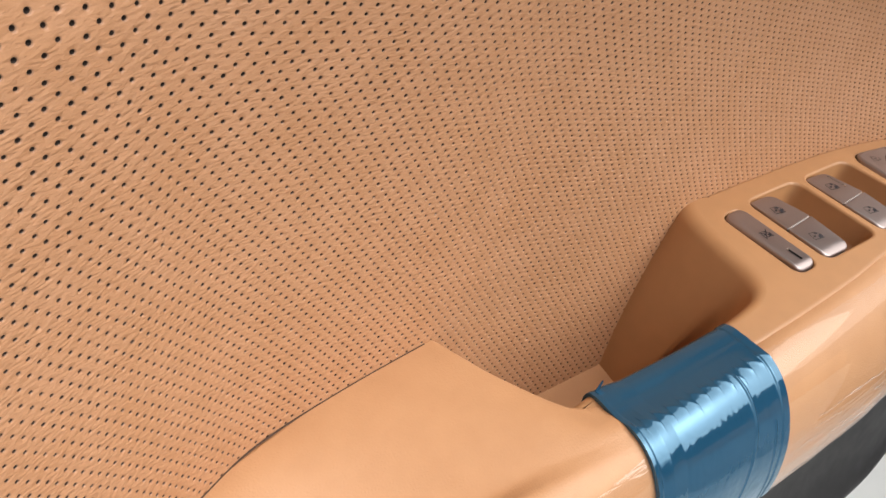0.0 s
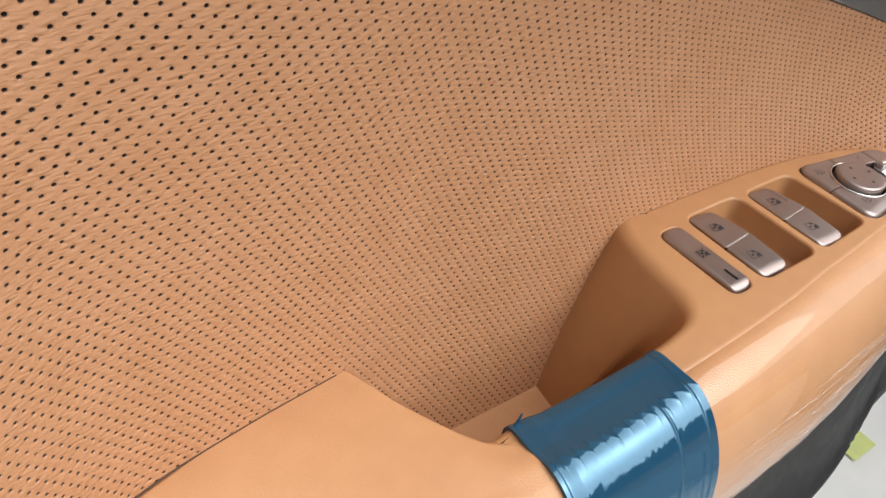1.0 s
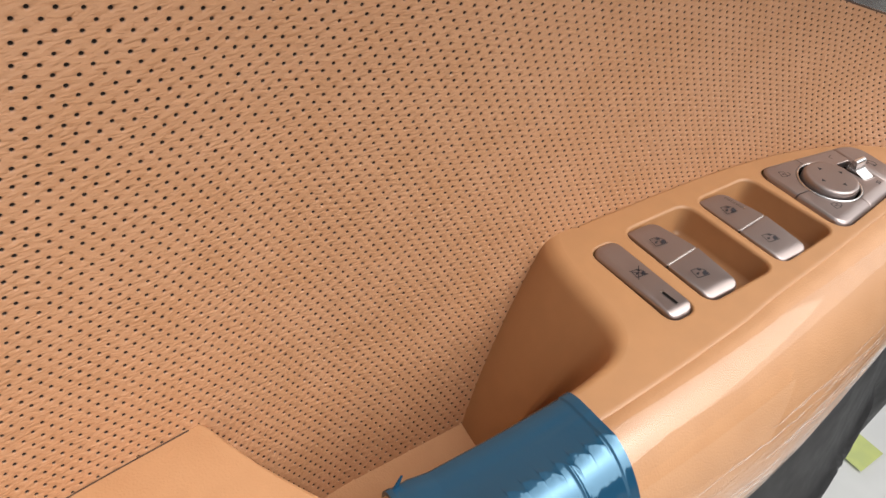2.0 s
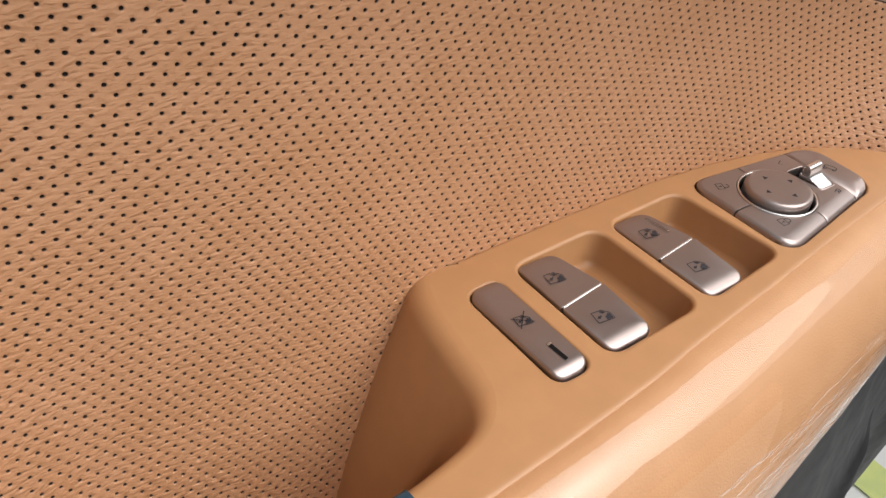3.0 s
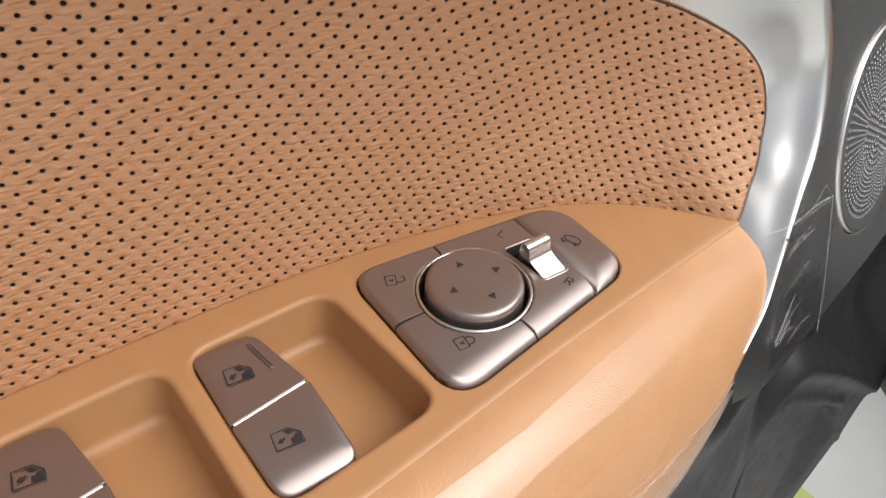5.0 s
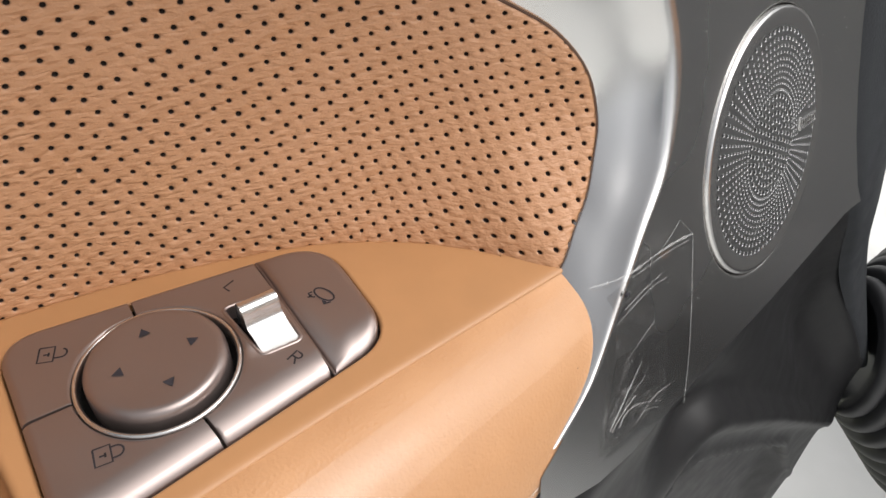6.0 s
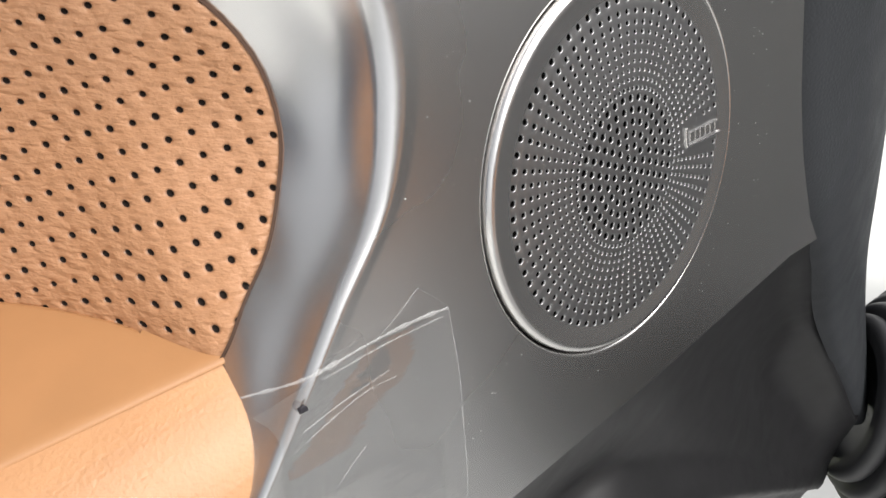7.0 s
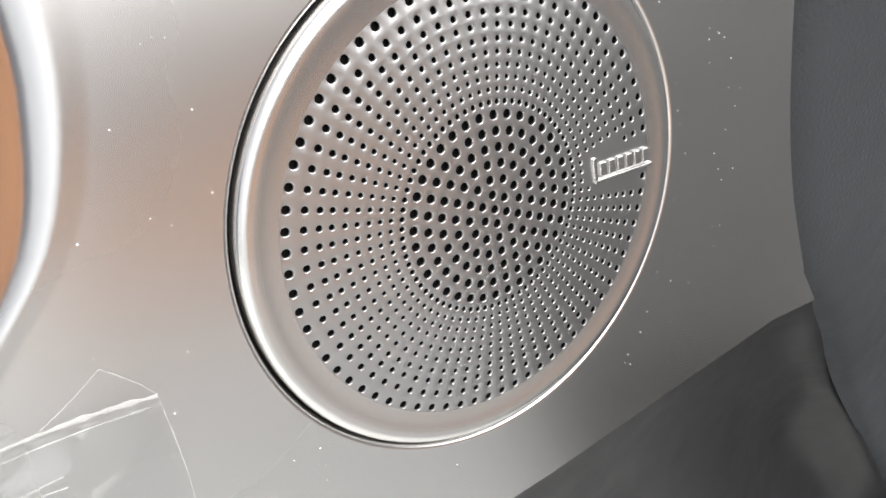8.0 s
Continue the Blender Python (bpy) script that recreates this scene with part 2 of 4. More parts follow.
# ---- the door's forms, in millimetres: x forward along the armrest, y out of the cabin, z up from the switch plate ----
X_ROWS = [-420, -340, -305, -280, -244, -197, -145, -90, 0, 60, 100, 150, 170, 185, 197, 210, 226, 250]
Z_ROWS = [-110, -60, 0, 11, 25, 46, 90, 160]
BASE = pchip(X_ROWS[:11], [-80, -25, -6, 5, 12, 18, 25, 25, 26, 25, 21.5], X_ROWS[:11])
BOWL = lambda z: 2.2 - 0.0011 * (z - 45) ** 2
FRONT = {-110: (-2, -14, -30, -46, -54, -66, -84), -60: (5, -8, -23, -39, -47, -60, -78), 0: (9, -2, -16, -32, -40, -50, -66), 11: (11.5, 3.5, -8, -20.5, -28, -38, -54), 25: (14.5, 8, 0, -9, -16.5, -27, -43),
         46: (16, 11, 5, -2, -9.5, -20, -36), 90: (15, 11, 6, 0, -6, -15, -30), 160: (8, 4, -1, -7, -13, -22, -38)}
NET = np.array([list(BASE + BOWL(z)) + list(FRONT[z]) for z in Z_ROWS])


def leather_y(x, z):
    """How far out the leather lies."""
    x, z = np.broadcast_arrays(np.asarray(x, float), np.asarray(z, float))
    cols = np.stack([pchip(X_ROWS, row, x.ravel()) for row in NET])
    zz = z.ravel()
    zr = np.array(Z_ROWS, float)
    m = np.gradient(cols, zr, axis=0)
    k = np.clip(np.searchsorted(zr, zz) - 1, 0, len(zr) - 2)
    h = zr[k + 1] - zr[k]
    t = np.clip((zz - zr[k]) / h, 0, 1)
    i = np.arange(len(zz))
    y = (cols[k, i] * (1 + 2 * t) * (1 - t) ** 2 + m[k, i] * h * t * (1 - t) ** 2
         + cols[k + 1, i] * t * t * (3 - 2 * t) + m[k + 1, i] * h * t * t * (t - 1))
    return y.reshape(x.shape)


# the leather's front and top border, from the armrest's tip up and back
PAIRS = np.array([((183, -18), (174, -59, -21.5)), ((189, -10), (186, -55.2, -15.8)), ((193, -5), (192.5, -52, -11.5)), ((198.5, 1), (198.8, -48.6, -5.5)), ((203, 6), (204.8, -45.2, 0.5)), ((208.6, 11.5), (213.3, -40.6, 9.3)), ((212.9, 18.5), (223.4, -34.6, 19)),
                  ((215.9, 26.5), (228.6, -27, 30)), ((215.4, 36), (229.8, -20.5, 40)), ((210.6, 44.2), (227.2, -13.5, 49)), ((203, 50.2), (221.5, -6.5, 58)), ((186, 58.6), (206, 2.6, 70)),
                  ((160, 66.5), (178, 12, 84)), ((123, 78), (135, 19, 100)), ((54, 100), (60, 24, 126)), ((-60, 134), (-55, 24, 162)), ((-420, 240), (-420, 0, 268))], dtype=object)
BOTH = smooth_path([(*a, *b) for a, b in PAIRS], 260)
BORDER_XZ, RIDGE = BOTH[:, :2], BOTH[:, 2:]


def border_distance(x, z):
    """Signed distance to the border, positive beyond it."""
    p = np.stack([np.ravel(x), np.ravel(z)], 1)
    a, b = BORDER_XZ[:-1], BORDER_XZ[1:]
    best, sign = np.full(len(p), 1e9), np.zeros(len(p))
    for u, v in zip(a, b):
        d = v - u
        t = np.clip(((p - u) @ d) / (d @ d), 0, 1)
        off = p - u - t[:, None] * d
        dist = np.linalg.norm(off, axis=1)
        side = off[:, 0] * d[1] - off[:, 1] * d[0]
        near = dist < best
        best[near], sign[near] = dist[near], np.sign(side[near])
    return (best * sign).reshape(np.shape(x))


def plate_z(x):
    return -10.5 * (np.clip(-60 - np.asarray(x, float), 0, None) / 98) ** 1.4


CREASE = lambda x: pchip([-200, -155, -86, -6, 20, 64, 123, 195, 205], [-54, -54.5, -55, -50.8, -47.6, -43.4, -37.4, -32.6, -32], x)
SECTION_X = [-420, -155, -86, 40, 140, 190, 200]
SECTIONS = np.array([
    [(-60, -6.5), (-64, -7.2), (-70, -10), (-77, -17), (-83, -30), (-87, -46), (-89, -62), (-88, -80), (-84, -100)],
    [(-56, -5.0), (-61, -5.4), (-67, -7.5), (-74, -12), (-81, -24), (-86, -40), (-89, -56), (-89, -74), (-86, -94)],
    [(-58.5, 2.0), (-63, 1.4), (-68, -1), (-74, -6), (-81, -16), (-87, -31), (-90, -47), (-91, -66), (-88, -86)],
    [(-50, 1.2), (-55, 0.3), (-60, -2), (-65.5, -7), (-71, -16), (-75, -29), (-77, -43), (-77, -58), (-73, -76)],
    [(-41, 0.2), (-45, -0.8), (-49, -2.8), (-53, -6), (-57, -13), (-60, -23), (-61, -36), (-60, -50), (-56, -66)],
    [(-37, -1.2), (-40, -1.7), (-44, -3.4), (-48, -6), (-51.5, -11), (-53.5, -19), (-54, -30), (-53, -42), (-50, -56)],
    [(-36, -2.4), (-38, -2.9), (-41, -4.2), (-44, -6.6), (-47, -11), (-49, -18), (-49.5, -28), (-48.5, -40), (-46, -54)]])


# one smooth run of the section along the roll
RUN = [[np.polyfit(SECTION_X[1:], SECTIONS[1:, k, c], 4) for c in (0, 1)] for k in range(9)]


def bolster_profile(x, n=30):
    """The roll's section at x: (y, z) from the crease over the top to the foot."""
    if x < -155:
        pts = np.array([[pchip(SECTION_X, SECTIONS[:, k, c], x) for c in (0, 1)] for k in range(9)], float)
    else:
        pts = np.array([[np.polyval(RUN[k][c], x) for c in (0, 1)] for k in range(9)], float)
    full = float(pchip([-160, -120, -86, -40, 0, 40, 140, 180, 200], [0, 0, 1.5, 5, 8.5, 10, 10.0, 6.0, 2.0], x))
    pts = pts + np.outer([0, 0, 0.06, 0.2, 0.45, 0.72, 0.92, 1, 1], (-0.87 * full, -0.5 * full))
    first = np.array([float(CREASE(x)), float(plate_z(x)) - 0.75])
    second = np.array([0.45 * first[0] + 0.55 * pts[0, 0], 0.25 * first[1] + 0.75 * pts[0, 1]])
    p = smooth_path(np.vstack([first, second, pts]), 80)
    for _ in range(45):
        p[2:-1] = 0.25 * p[1:-2] + 0.5 * p[2:-1] + 0.25 * p[3:]
    return smooth_path(p[::4].tolist() + [p[-1].tolist()], n)


# ---- perforated leather insert ----
PITCH = 3.5
CURVE_X = np.linspace(-420, 250, 1400)
CURVE_S = np.r_[0, np.cumsum(np.hypot(np.diff(CURVE_X), np.diff(leather_y(CURVE_X, np.full(1400, 25.0)))))]
CURVE_S -= np.interp(0, CURVE_X, CURVE_S)


def leather_place(s, z):
    """From the length along the leather and the height to x and z; the weave turns a little towards the front."""
    w = np.clip((s - 150) / 50, 0, 1)
    w = w * w * (3 - 2 * w)
    up = np.asarray(z, float) - 45
    s, z = s + w * (0.3 + np.where(up > 0, 0.14, 0.24) * up), z - w * 0.11 * up
    w = np.clip((s - 60) / 120, 0, 1)
    turn = 0.2 * w * w * (3 - 2 * w)
    return np.interp(s + turn * (z - 25), CURVE_S, CURVE_X), z - 0.2 * np.clip(s - 120, 0, None)


def leather_point(s, z, depth=0.0):
    x, z = leather_place(s, z)
    y = leather_y(x, z)
    e = 0.4
    nx, nz = -(leather_y(x + e, z) - leather_y(x - e, z)) / (2 * e), -(leather_y(x, z + e) - leather_y(x, z - e)) / (2 * e)
    k = 1 / np.sqrt(nx * nx + nz * nz + 1)
    roll = np.clip(border_distance(x, z) + 1.0, 0, 8)
    depth = depth - 0.3 * roll - 0.4 * roll ** 2
    return np.stack([x - nx * k * depth, y - k * depth, z - nz * k * depth], -1)


def leather_panel():
    c, sn = math.cos(radians(30)) * PITCH, math.sin(radians(30)) * PITCH
    ii, jj = np.meshgrid(np.arange(-190, 130), np.arange(-140, 120), indexing="ij")
    place = lambda i, j: (i * c + j * sn, i * sn - j * c)
    s, z = place(ii, jj)
    ok = (s > -430) & (s < 262) & (z > -100) & (z < 245)
    ii, jj = ii[ok], jj[ok]
    s, z = place(ii, jj)
    x, zz = leather_place(s, z)
    keep = (border_distance(x, zz) < 4.5) & (x > -400) & (zz < 205) & (zz > -95) & ~((x > -30) & (zz < -12)) & ~((x < -205) & (zz < -75))
    ii, jj = ii[keep], jj[keep]
    n = len(ii)
    # net nodes at corners and edge middles, shared by neighbours
    around = np.array([(-1, -1), (0, -1), (1, -1), (1, 0), (1, 1), (0, 1), (-1, 1), (-1, 0)])
    keys = np.stack([2 * ii[:, None] + around[:, 0], 2 * jj[:, None] + around[:, 1]], -1).reshape(-1, 2)
    nodes, ids = np.unique(keys, axis=0, return_inverse=True)
    ids = ids.reshape(n, 8)
    ns, nz = place(nodes[:, 0] / 2, nodes[:, 1] / 2)
    verts = [leather_point(ns, nz)]
    rng = np.random.default_rng(4)
    wob = rng.normal(0, 0.05, (2, n))
    cs, cz = place(ii, jj)
    cs, cz = cs + wob[0], cz + wob[1]
    size = rng.normal(1, 0.05, n)
    ang = np.arctan2(*place(around[:, 0].astype(float), around[:, 1].astype(float))[::-1])
    rings = []
    base = len(nodes)
    for radius, depth in ((0.90, 0.0), (0.66, -0.13), (0.50, -0.32), (0.46, -1.0)):
        rs = cs[:, None] + np.cos(ang) * radius * size[:, None]
        rz = cz[:, None] + np.sin(ang) * radius * size[:, None]
        verts.append(leather_point(rs.ravel(), rz.ravel(), depth))
        rings.append(base + np.arange(n * 8).reshape(n, 8))
        base += n * 8
    levels = [ids] + rings
    faces, index = [], []
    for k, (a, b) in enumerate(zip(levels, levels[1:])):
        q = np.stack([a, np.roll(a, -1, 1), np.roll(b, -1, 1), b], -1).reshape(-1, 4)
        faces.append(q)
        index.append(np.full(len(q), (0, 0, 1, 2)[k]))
    faces = np.vstack(faces)
    verts = np.vstack(verts)
    a, b, c3 = verts[faces[:200, 0]], verts[faces[:200, 1]], verts[faces[:200, 2]]
    if np.cross(b - a, c3 - a)[:, 1].mean() > 0:
        faces = faces[:, ::-1]
        rings[-1] = rings[-1][:, ::-1]
    allf = faces.tolist() + rings[-1].tolist()
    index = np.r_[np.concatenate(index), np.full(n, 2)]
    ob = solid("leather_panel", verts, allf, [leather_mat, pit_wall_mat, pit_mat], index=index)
    return tagged(ob, "tan perforated leather door insert, curved into the door", "door panel", kind="structure")


leather_panel()

# ---- armrest: switch plate with its wells, pocket wall and floor ----
armrest = empty("armrest", "tan armrest with switch plate, grab bar and pocket on the door", "armrest")
RIM_LINE = rim = smooth_path([(-33, 27.5), (-38, 22), (-42, 10), (-44, -8), (-46, -24), (-51, -34), (-60, -40), (-72, -42.5), (-90, -43.5),
                   (-125, -42.5), (-158, -40)], 90)
inner_edge = np.array([(x, leather_y(x, 0.0) - 1.5) for x in np.linspace(188, -24, 60)])
front = [(194, -14), (199.5, -25), (200.5, -31)]
crease = np.array([(x, float(CREASE(x))) for x in np.linspace(199, -170, 70)])

_n = normals2d(crease, closed=False)
_n = _n if _n[30, 1] > 0 else -_n
PLATE_IN = np.vstack([inner_edge, rim, [(-164, -41), (-170, -46)], (crease + _n * 2.0)[::-1], front[::-1]])

LOCK = rounded([(-31, 9.5), (-17.5, 10.5), (-15.2, -36), (-28.8, -36)], (5, 5, 5, 5))
WELL_A = rounded([(-8.4, 12.6), (32.4, 13.0), (34.6, -35.6), (-6.5, -36.2)], (6, 7, 6, 6))
WELL_B = rounded([(39.2, 12.8), (77.6, 13.0), (82.0, -33.2), (40.8, -36)], (6, 7, 6, 6))
MIRROR = rounded([(85.8, 14.6), (155.4, 5.6), (153.6, -27.2), (86.0, -36.0)], (8, 12, 11, 9), 10)


def grown(outline, d):
    o = ccw(outline)
    return o + normals2d(o) * d


def plate_surface():
    holes = [(LOCK, 0.6, 1.2, 8, 0), (WELL_A, 0.3, 1.7, 15, 1), (WELL_B, 0.3, 1.7, 15, 1), (MIRROR, 0.5, 0.8, 6, 0)]
    loops = [grown(o, g + r + 0.2) for o, g, r, _, _ in holes]
    outer = PLATE_IN
    verts, faces = fill_flat(outer, loops)
    verts = np.array(verts)
    for o, g, r, deep, floor in holes:
        rows = [np.c_[grown(o, g + r + 0.2), np.zeros(len(o))]]
        for a in np.linspace(0, math.pi / 2, 7):
            rows.append(np.c_[grown(o, g + r * (1 - math.sin(a))), np.full(len(o), -r * (1 - math.cos(a)))])
        if floor:
            for a in np.linspace(0, math.pi / 2, 6)[1:]:
                rr = 3.6
                rows.append(np.c_[grown(o, g - 1.2 - rr * (1 - math.cos(a))), np.full(len(o), -deep + rr * (1 - math.sin(a)))])
            last = rows[-1]
        else:
            rows.append(np.c_[grown(o, g), np.full(len(o), -deep)])
        start = len(verts)
        verts = np.vstack([verts] + rows)
        m = len(o)
        quads = [[start + i for i in q][::-1] for q in grid_faces(len(rows), m, wrap=True)]
        faces += quads
        gv, gf = fill_flat(rows[-1][:, :2], [], float(rows[-1][0, 2]))
        base = len(verts)
        verts = np.vstack([verts, gv])
        faces += [[base + i for i in t] for t in gf]
    strip = np.vstack([crease])
    n = normals2d(strip, closed=False)
    n = n if n[30, 1] > 0 else -n
    rows = [np.c_[strip + n * 2.0, np.zeros(len(strip))]] + [np.c_[strip + n * (1.7 - 2.2 * math.sin(a)), np.full(len(strip), -0.75 * (1 - math.cos(a)))] for a in np.linspace(0, math.pi / 2, 6)]
    start = len(verts)
    verts = np.vstack([verts] + rows)
    faces += [[start + i for i in q] for q in grid_faces(len(rows), len(strip))]
    rows = [np.c_[inner_edge[:, 0], inner_edge[:, 1] + 2.1 * math.sin(a), np.full(len(inner_edge), -1.9 * (1 - math.cos(a)))] for a in np.linspace(0, radians(80), 7)]
    start = len(verts)
    verts = np.vstack([verts] + rows)
    faces += [[start + i for i in q] for q in grid_faces(len(rows), len(inner_edge))]
    verts[:, 2] += plate_z(verts[:, 0])
    return verts, faces


pv, pf = plate_surface()
solid("switch_plate", pv, pf, plate_mat, armrest, sharp=50, weld=True)


def pocket_wall():
    rim = np.vstack([RIM_LINE, [(-166, -40.5), (-176, -42), (-188, -44)]])
    n = normals2d(rim, closed=False)
    if n[0] @ np.array([-1, 0]) < 0:
        n = -n
    t = np.linspace(0, 1, len(rim))
    radius = np.interp(rim[:, 0], [-160, -90, -60, -44], [3.5, 3.5, 5, 9])[:, None]
    draft = np.interp(rim[:, 0], [-160, -70, -55, -44], [0.0, 0.05, 0.25, 0.48])[:, None]
    rows = []
    z0 = plate_z(rim[:, 0])[:, None]
    for a in np.linspace(0, radians(70), 8):
        rows.append(np.hstack([rim + n * radius * math.sin(a), z0 - radius * (1 - math.cos(a))]))
    for depth in (20, 35, 50, 65, 80, 95):
        b = rows[7]
        rows.append(np.hstack([b[:, :2] + n * draft * (depth + b[:, 2:]), np.full((len(rim), 1), -float(depth))]))
    return np.vstack(rows), [f[::-1] for f in grid_faces(len(rows), len(rim))]


wv, wf = pocket_wall()
solid("pocket_wall", wv, wf, plate_mat, armrest)
fx, fy = np.meshgrid(np.linspace(-235, -50, 20), np.linspace(-60, 40, 12), indexing="ij")
solid("pocket_floor", np.stack([fx.ravel(), fy.ravel(), np.full(fx.size, -84.0)], 1), grid_faces(20, 12), cushion_mat, armrest)

# ---- armrest roll and cushion, one upholstered skin ----
INNER = lambda x: np.interp(x, [-420, -340, -305, -244, -200, -197.5, -192, -188.5, -181, -174.6, -169, -163, -157, -120, -90],
                            [-78, -22, -3, 14, 21, 17.0, 4, -4, -17.5, -28, -35.5, -39.5, -41, -43, -44])


def roll_skin():
    xs = np.r_[np.linspace(-420, -205, 24), np.linspace(-200, -150, 40), np.linspace(-146, 184, 60), 187 + 18.0 * np.sin(np.linspace(0.05, math.pi / 2, 16))]
    rows = []
    for x in xs:
        p = bolster_profile(min(x, 200.0))
        if x > 187:
            k = 1 - math.sqrt(max(0.0, 1 - ((x - 187) / 18.0) ** 2))
            n = normals2d(p, closed=False)
            n = n if n[12, 1] < 0 else -n
            reach = np.clip(np.arange(len(p)) / 6, 0.15, 1)[:, None]
            p = p + n * (4.2 * k + 12.0 * k ** 7) * reach
        if x < -150:
            yin, top = float(INNER(x)), p[0, 1] + 0.8
            r = float(np.interp(x, [-230, -202], [2.2, 5.0]))
            tz = np.interp(x, [-200, -160], [-10.5, -10.0])
            rimz = [(yin + 0.5, -86), (yin + 0.3, -60), (yin + 0.1, -30), (yin, tz - r)]
            rimz += [(yin - r * (1 - math.cos(a)), tz - r + r * math.sin(a)) for a in np.linspace(0.25, math.pi / 2, 6)]
            end = p[2]
            for t in np.linspace(0.12, 0.94, 14):
                y = (yin - r) * (1 - t) + end[0] * t
                e = t * t * (3 - 2 * t)
                rimz.append((y, tz * (1 - e) + end[1] * e + 1.2 * math.sin(math.pi * t)))
            q = np.vstack([rimz, p[2:]])
        else:
            q = p
        rows.append(np.c_[np.full(len(q), x), q])
    a = [r for r in rows if r[0, 0] < -150]
    b = [r for r in rows if r[0, 0] >= -150]
    return a, b


ca, cb = roll_skin()
solid("cushion", np.vstack(ca), grid_faces(len(ca), len(ca[0])), cushion_mat, armrest, "padded tan leather elbow rest")
edge = len(ca[0]) - 28
joined = [np.vstack([ca[-1][edge:edge + 1]] * 2 + [ca[-1][edge:]])] + cb
solid("roll", np.vstack(joined), grid_faces(len(joined), len(cb[0])), cushion_mat, armrest)



def seam(points, lift, name, parent, width=0.45):
    """A thin dark ribbon along a joint, its shade put into the colour; one side moved by lift."""
    p = np.asarray(points, float)
    a, b = p - np.asarray(lift) * width, p + np.asarray(lift) * width
    back = p + np.array([0, 1.2, -1.2])
    return solid(name, np.vstack([a, b, back]), grid_faces(3, len(p)), seam_mat, parent, "dark ribbon for the shade in the joint")


line_x = np.linspace(-400, -203, 70)
seam(np.stack([line_x, leather_y(line_x, np.full(70, -10.4)) - 0.3, np.full(70, -10.35)], 1), (0, 0.6, 0.8), "joint", armrest, 0.4)

# ---- aluminium trim with the loudspeaker field ----
GC = np.array([279.5, -29.6, 2.5])
GN = np.array([0.1837, -0.9297, 0.3193])
GN /= np.linalg.norm(GN)
GX = np.cross([0, 0, 1.0], GN) * -1
GX /= np.linalg.norm(GX)
GX = GX if GX[0] > 0 else -GX
GY = np.cross(GN, GX)
GY = GY if GY[2] > 0 else -GY


def spk(u, v, h=0.0):
    """A place on the loudspeaker field: along, up and proud of it."""
    return GC + np.multiply.outer(u, GX) + np.multiply.outer(v, GY) + np.multiply.outer(h, GN)


def to_spk(p):
    q = np.asarray(p, float) - GC
    return np.stack([q @ GX, q @ GY, q @ GN], -1)


trim = empty("door_trim", "brushed aluminium door trim with speaker field and bright ridge", "door trim")


def trim_band():
    d = border_distance
    inner = np.stack([BORDER_XZ[:, 0], leather_y(BORDER_XZ[:, 0], BORDER_XZ[:, 1]), BORDER_XZ[:, 1]], 1)
    inner[:, 1] += 0.45 + 8 * np.clip((-6 - BORDER_XZ[:, 1]) / 8, 0, 1)
    crest = to_spk(RIDGE + GX * 1.9)
    near = np.exp(-((crest[:, 0] + 50) / 45) ** 2)
    crest[:, 2] = crest[:, 2] * (1 - near) + 0.15 * near
    crest = spk(crest[:, 0], crest[:, 1], crest[:, 2])
    soft = np.interp(RIDGE[:, 2], [-12, 8, 30], [1.8, 3.2, 5.0])[:, None]
    arc = [crest + GX * soft * math.sin(a) + GN * soft * (math.cos(a) - 1) for a in np.linspace(radians(-52), radians(4), 14)]
    outer = arc[0]
    dip = np.interp(BORDER_XZ[:, 1], [-6, 6, 28], [0.3, 0.8, 1.5])
    rows = []
    lip = inner.copy()
    lip[:, 1] += 4
    rows.append(lip)
    for t in np.linspace(0, 1, 27)[:-1]:
        p = inner * (1 - t) + outer * t
        rows.append(p - GN * (dip * math.sin(math.pi * t ** 2.2))[:, None])
    rows += arc
    for along, high in ((1.6, 0.04), (2.4, 0.005), (2.8, 0.0), (3.2, 0.0)):
        f = to_spk(crest + GX * along)
        rows.append(spk(f[:, 0], f[:, 1], np.full(len(f), high)))
    return rows


tb = trim_band()
side = normals2d(BORDER_XZ, closed=False)
keep = BORDER_XZ[:, 1] > -4
edge_line = np.stack([BORDER_XZ[:, 0], leather_y(BORDER_XZ[:, 0], BORDER_XZ[:, 1]) + 0.35, BORDER_XZ[:, 1]], 1)[keep]
seam(edge_line, np.stack([side[:, 0], 0 * side[:, 0], side[:, 1]], 1)[keep], "joint", trim, 0.4)
solid("trim_band", np.vstack(tb), [f[::-1] for f in grid_faces(len(tb), len(tb[0]))], metal_mat, trim, "bright concave aluminium band round the leather")

edge_uv = to_spk(tb[-1])[:, :2]
low = to_spk(np.array([(170, -61.2, -25.5), (168, -64.8, -34), (178, -64.6, -39), (190, -63.6, -43.8), (205, -61, -46.5), (239, -54.7, -47.6), (286, -46.5, -50.7), (352, -33.6, -52.5), (368, -31, -55.5)]))[:, :2]
right = to_spk(np.array([(362, -30, -45), (355, -24, -25), (351.5, -18.6, -7), (350, -12, 14), (352, -6, 34), (356, 2, 60), (362, 12, 95), (370, 20, 160)]))[:, :2]
ring_o = np.stack([39.1 * np.cos(np.linspace(0, 2 * np.pi, 96, endpoint=False)), 39.1 * np.sin(np.linspace(0, 2 * np.pi, 96, endpoint=False))], 1)
use = edge_uv[(edge_uv[:, 1] > low[0, 1] + 1)]
use = use[use[:, 0] > -190]
outline = np.vstack([low, right, use[::-1]])
fv, ff = fill_flat(outline, [ring_o])
fv = np.array(fv)
solid("speaker_field", spk(fv[:, 0], fv[:, 1], np.zeros(len(fv))), ff, metal_mat, trim, "flat brushed aluminium field round the loudspeaker", smooth=False)
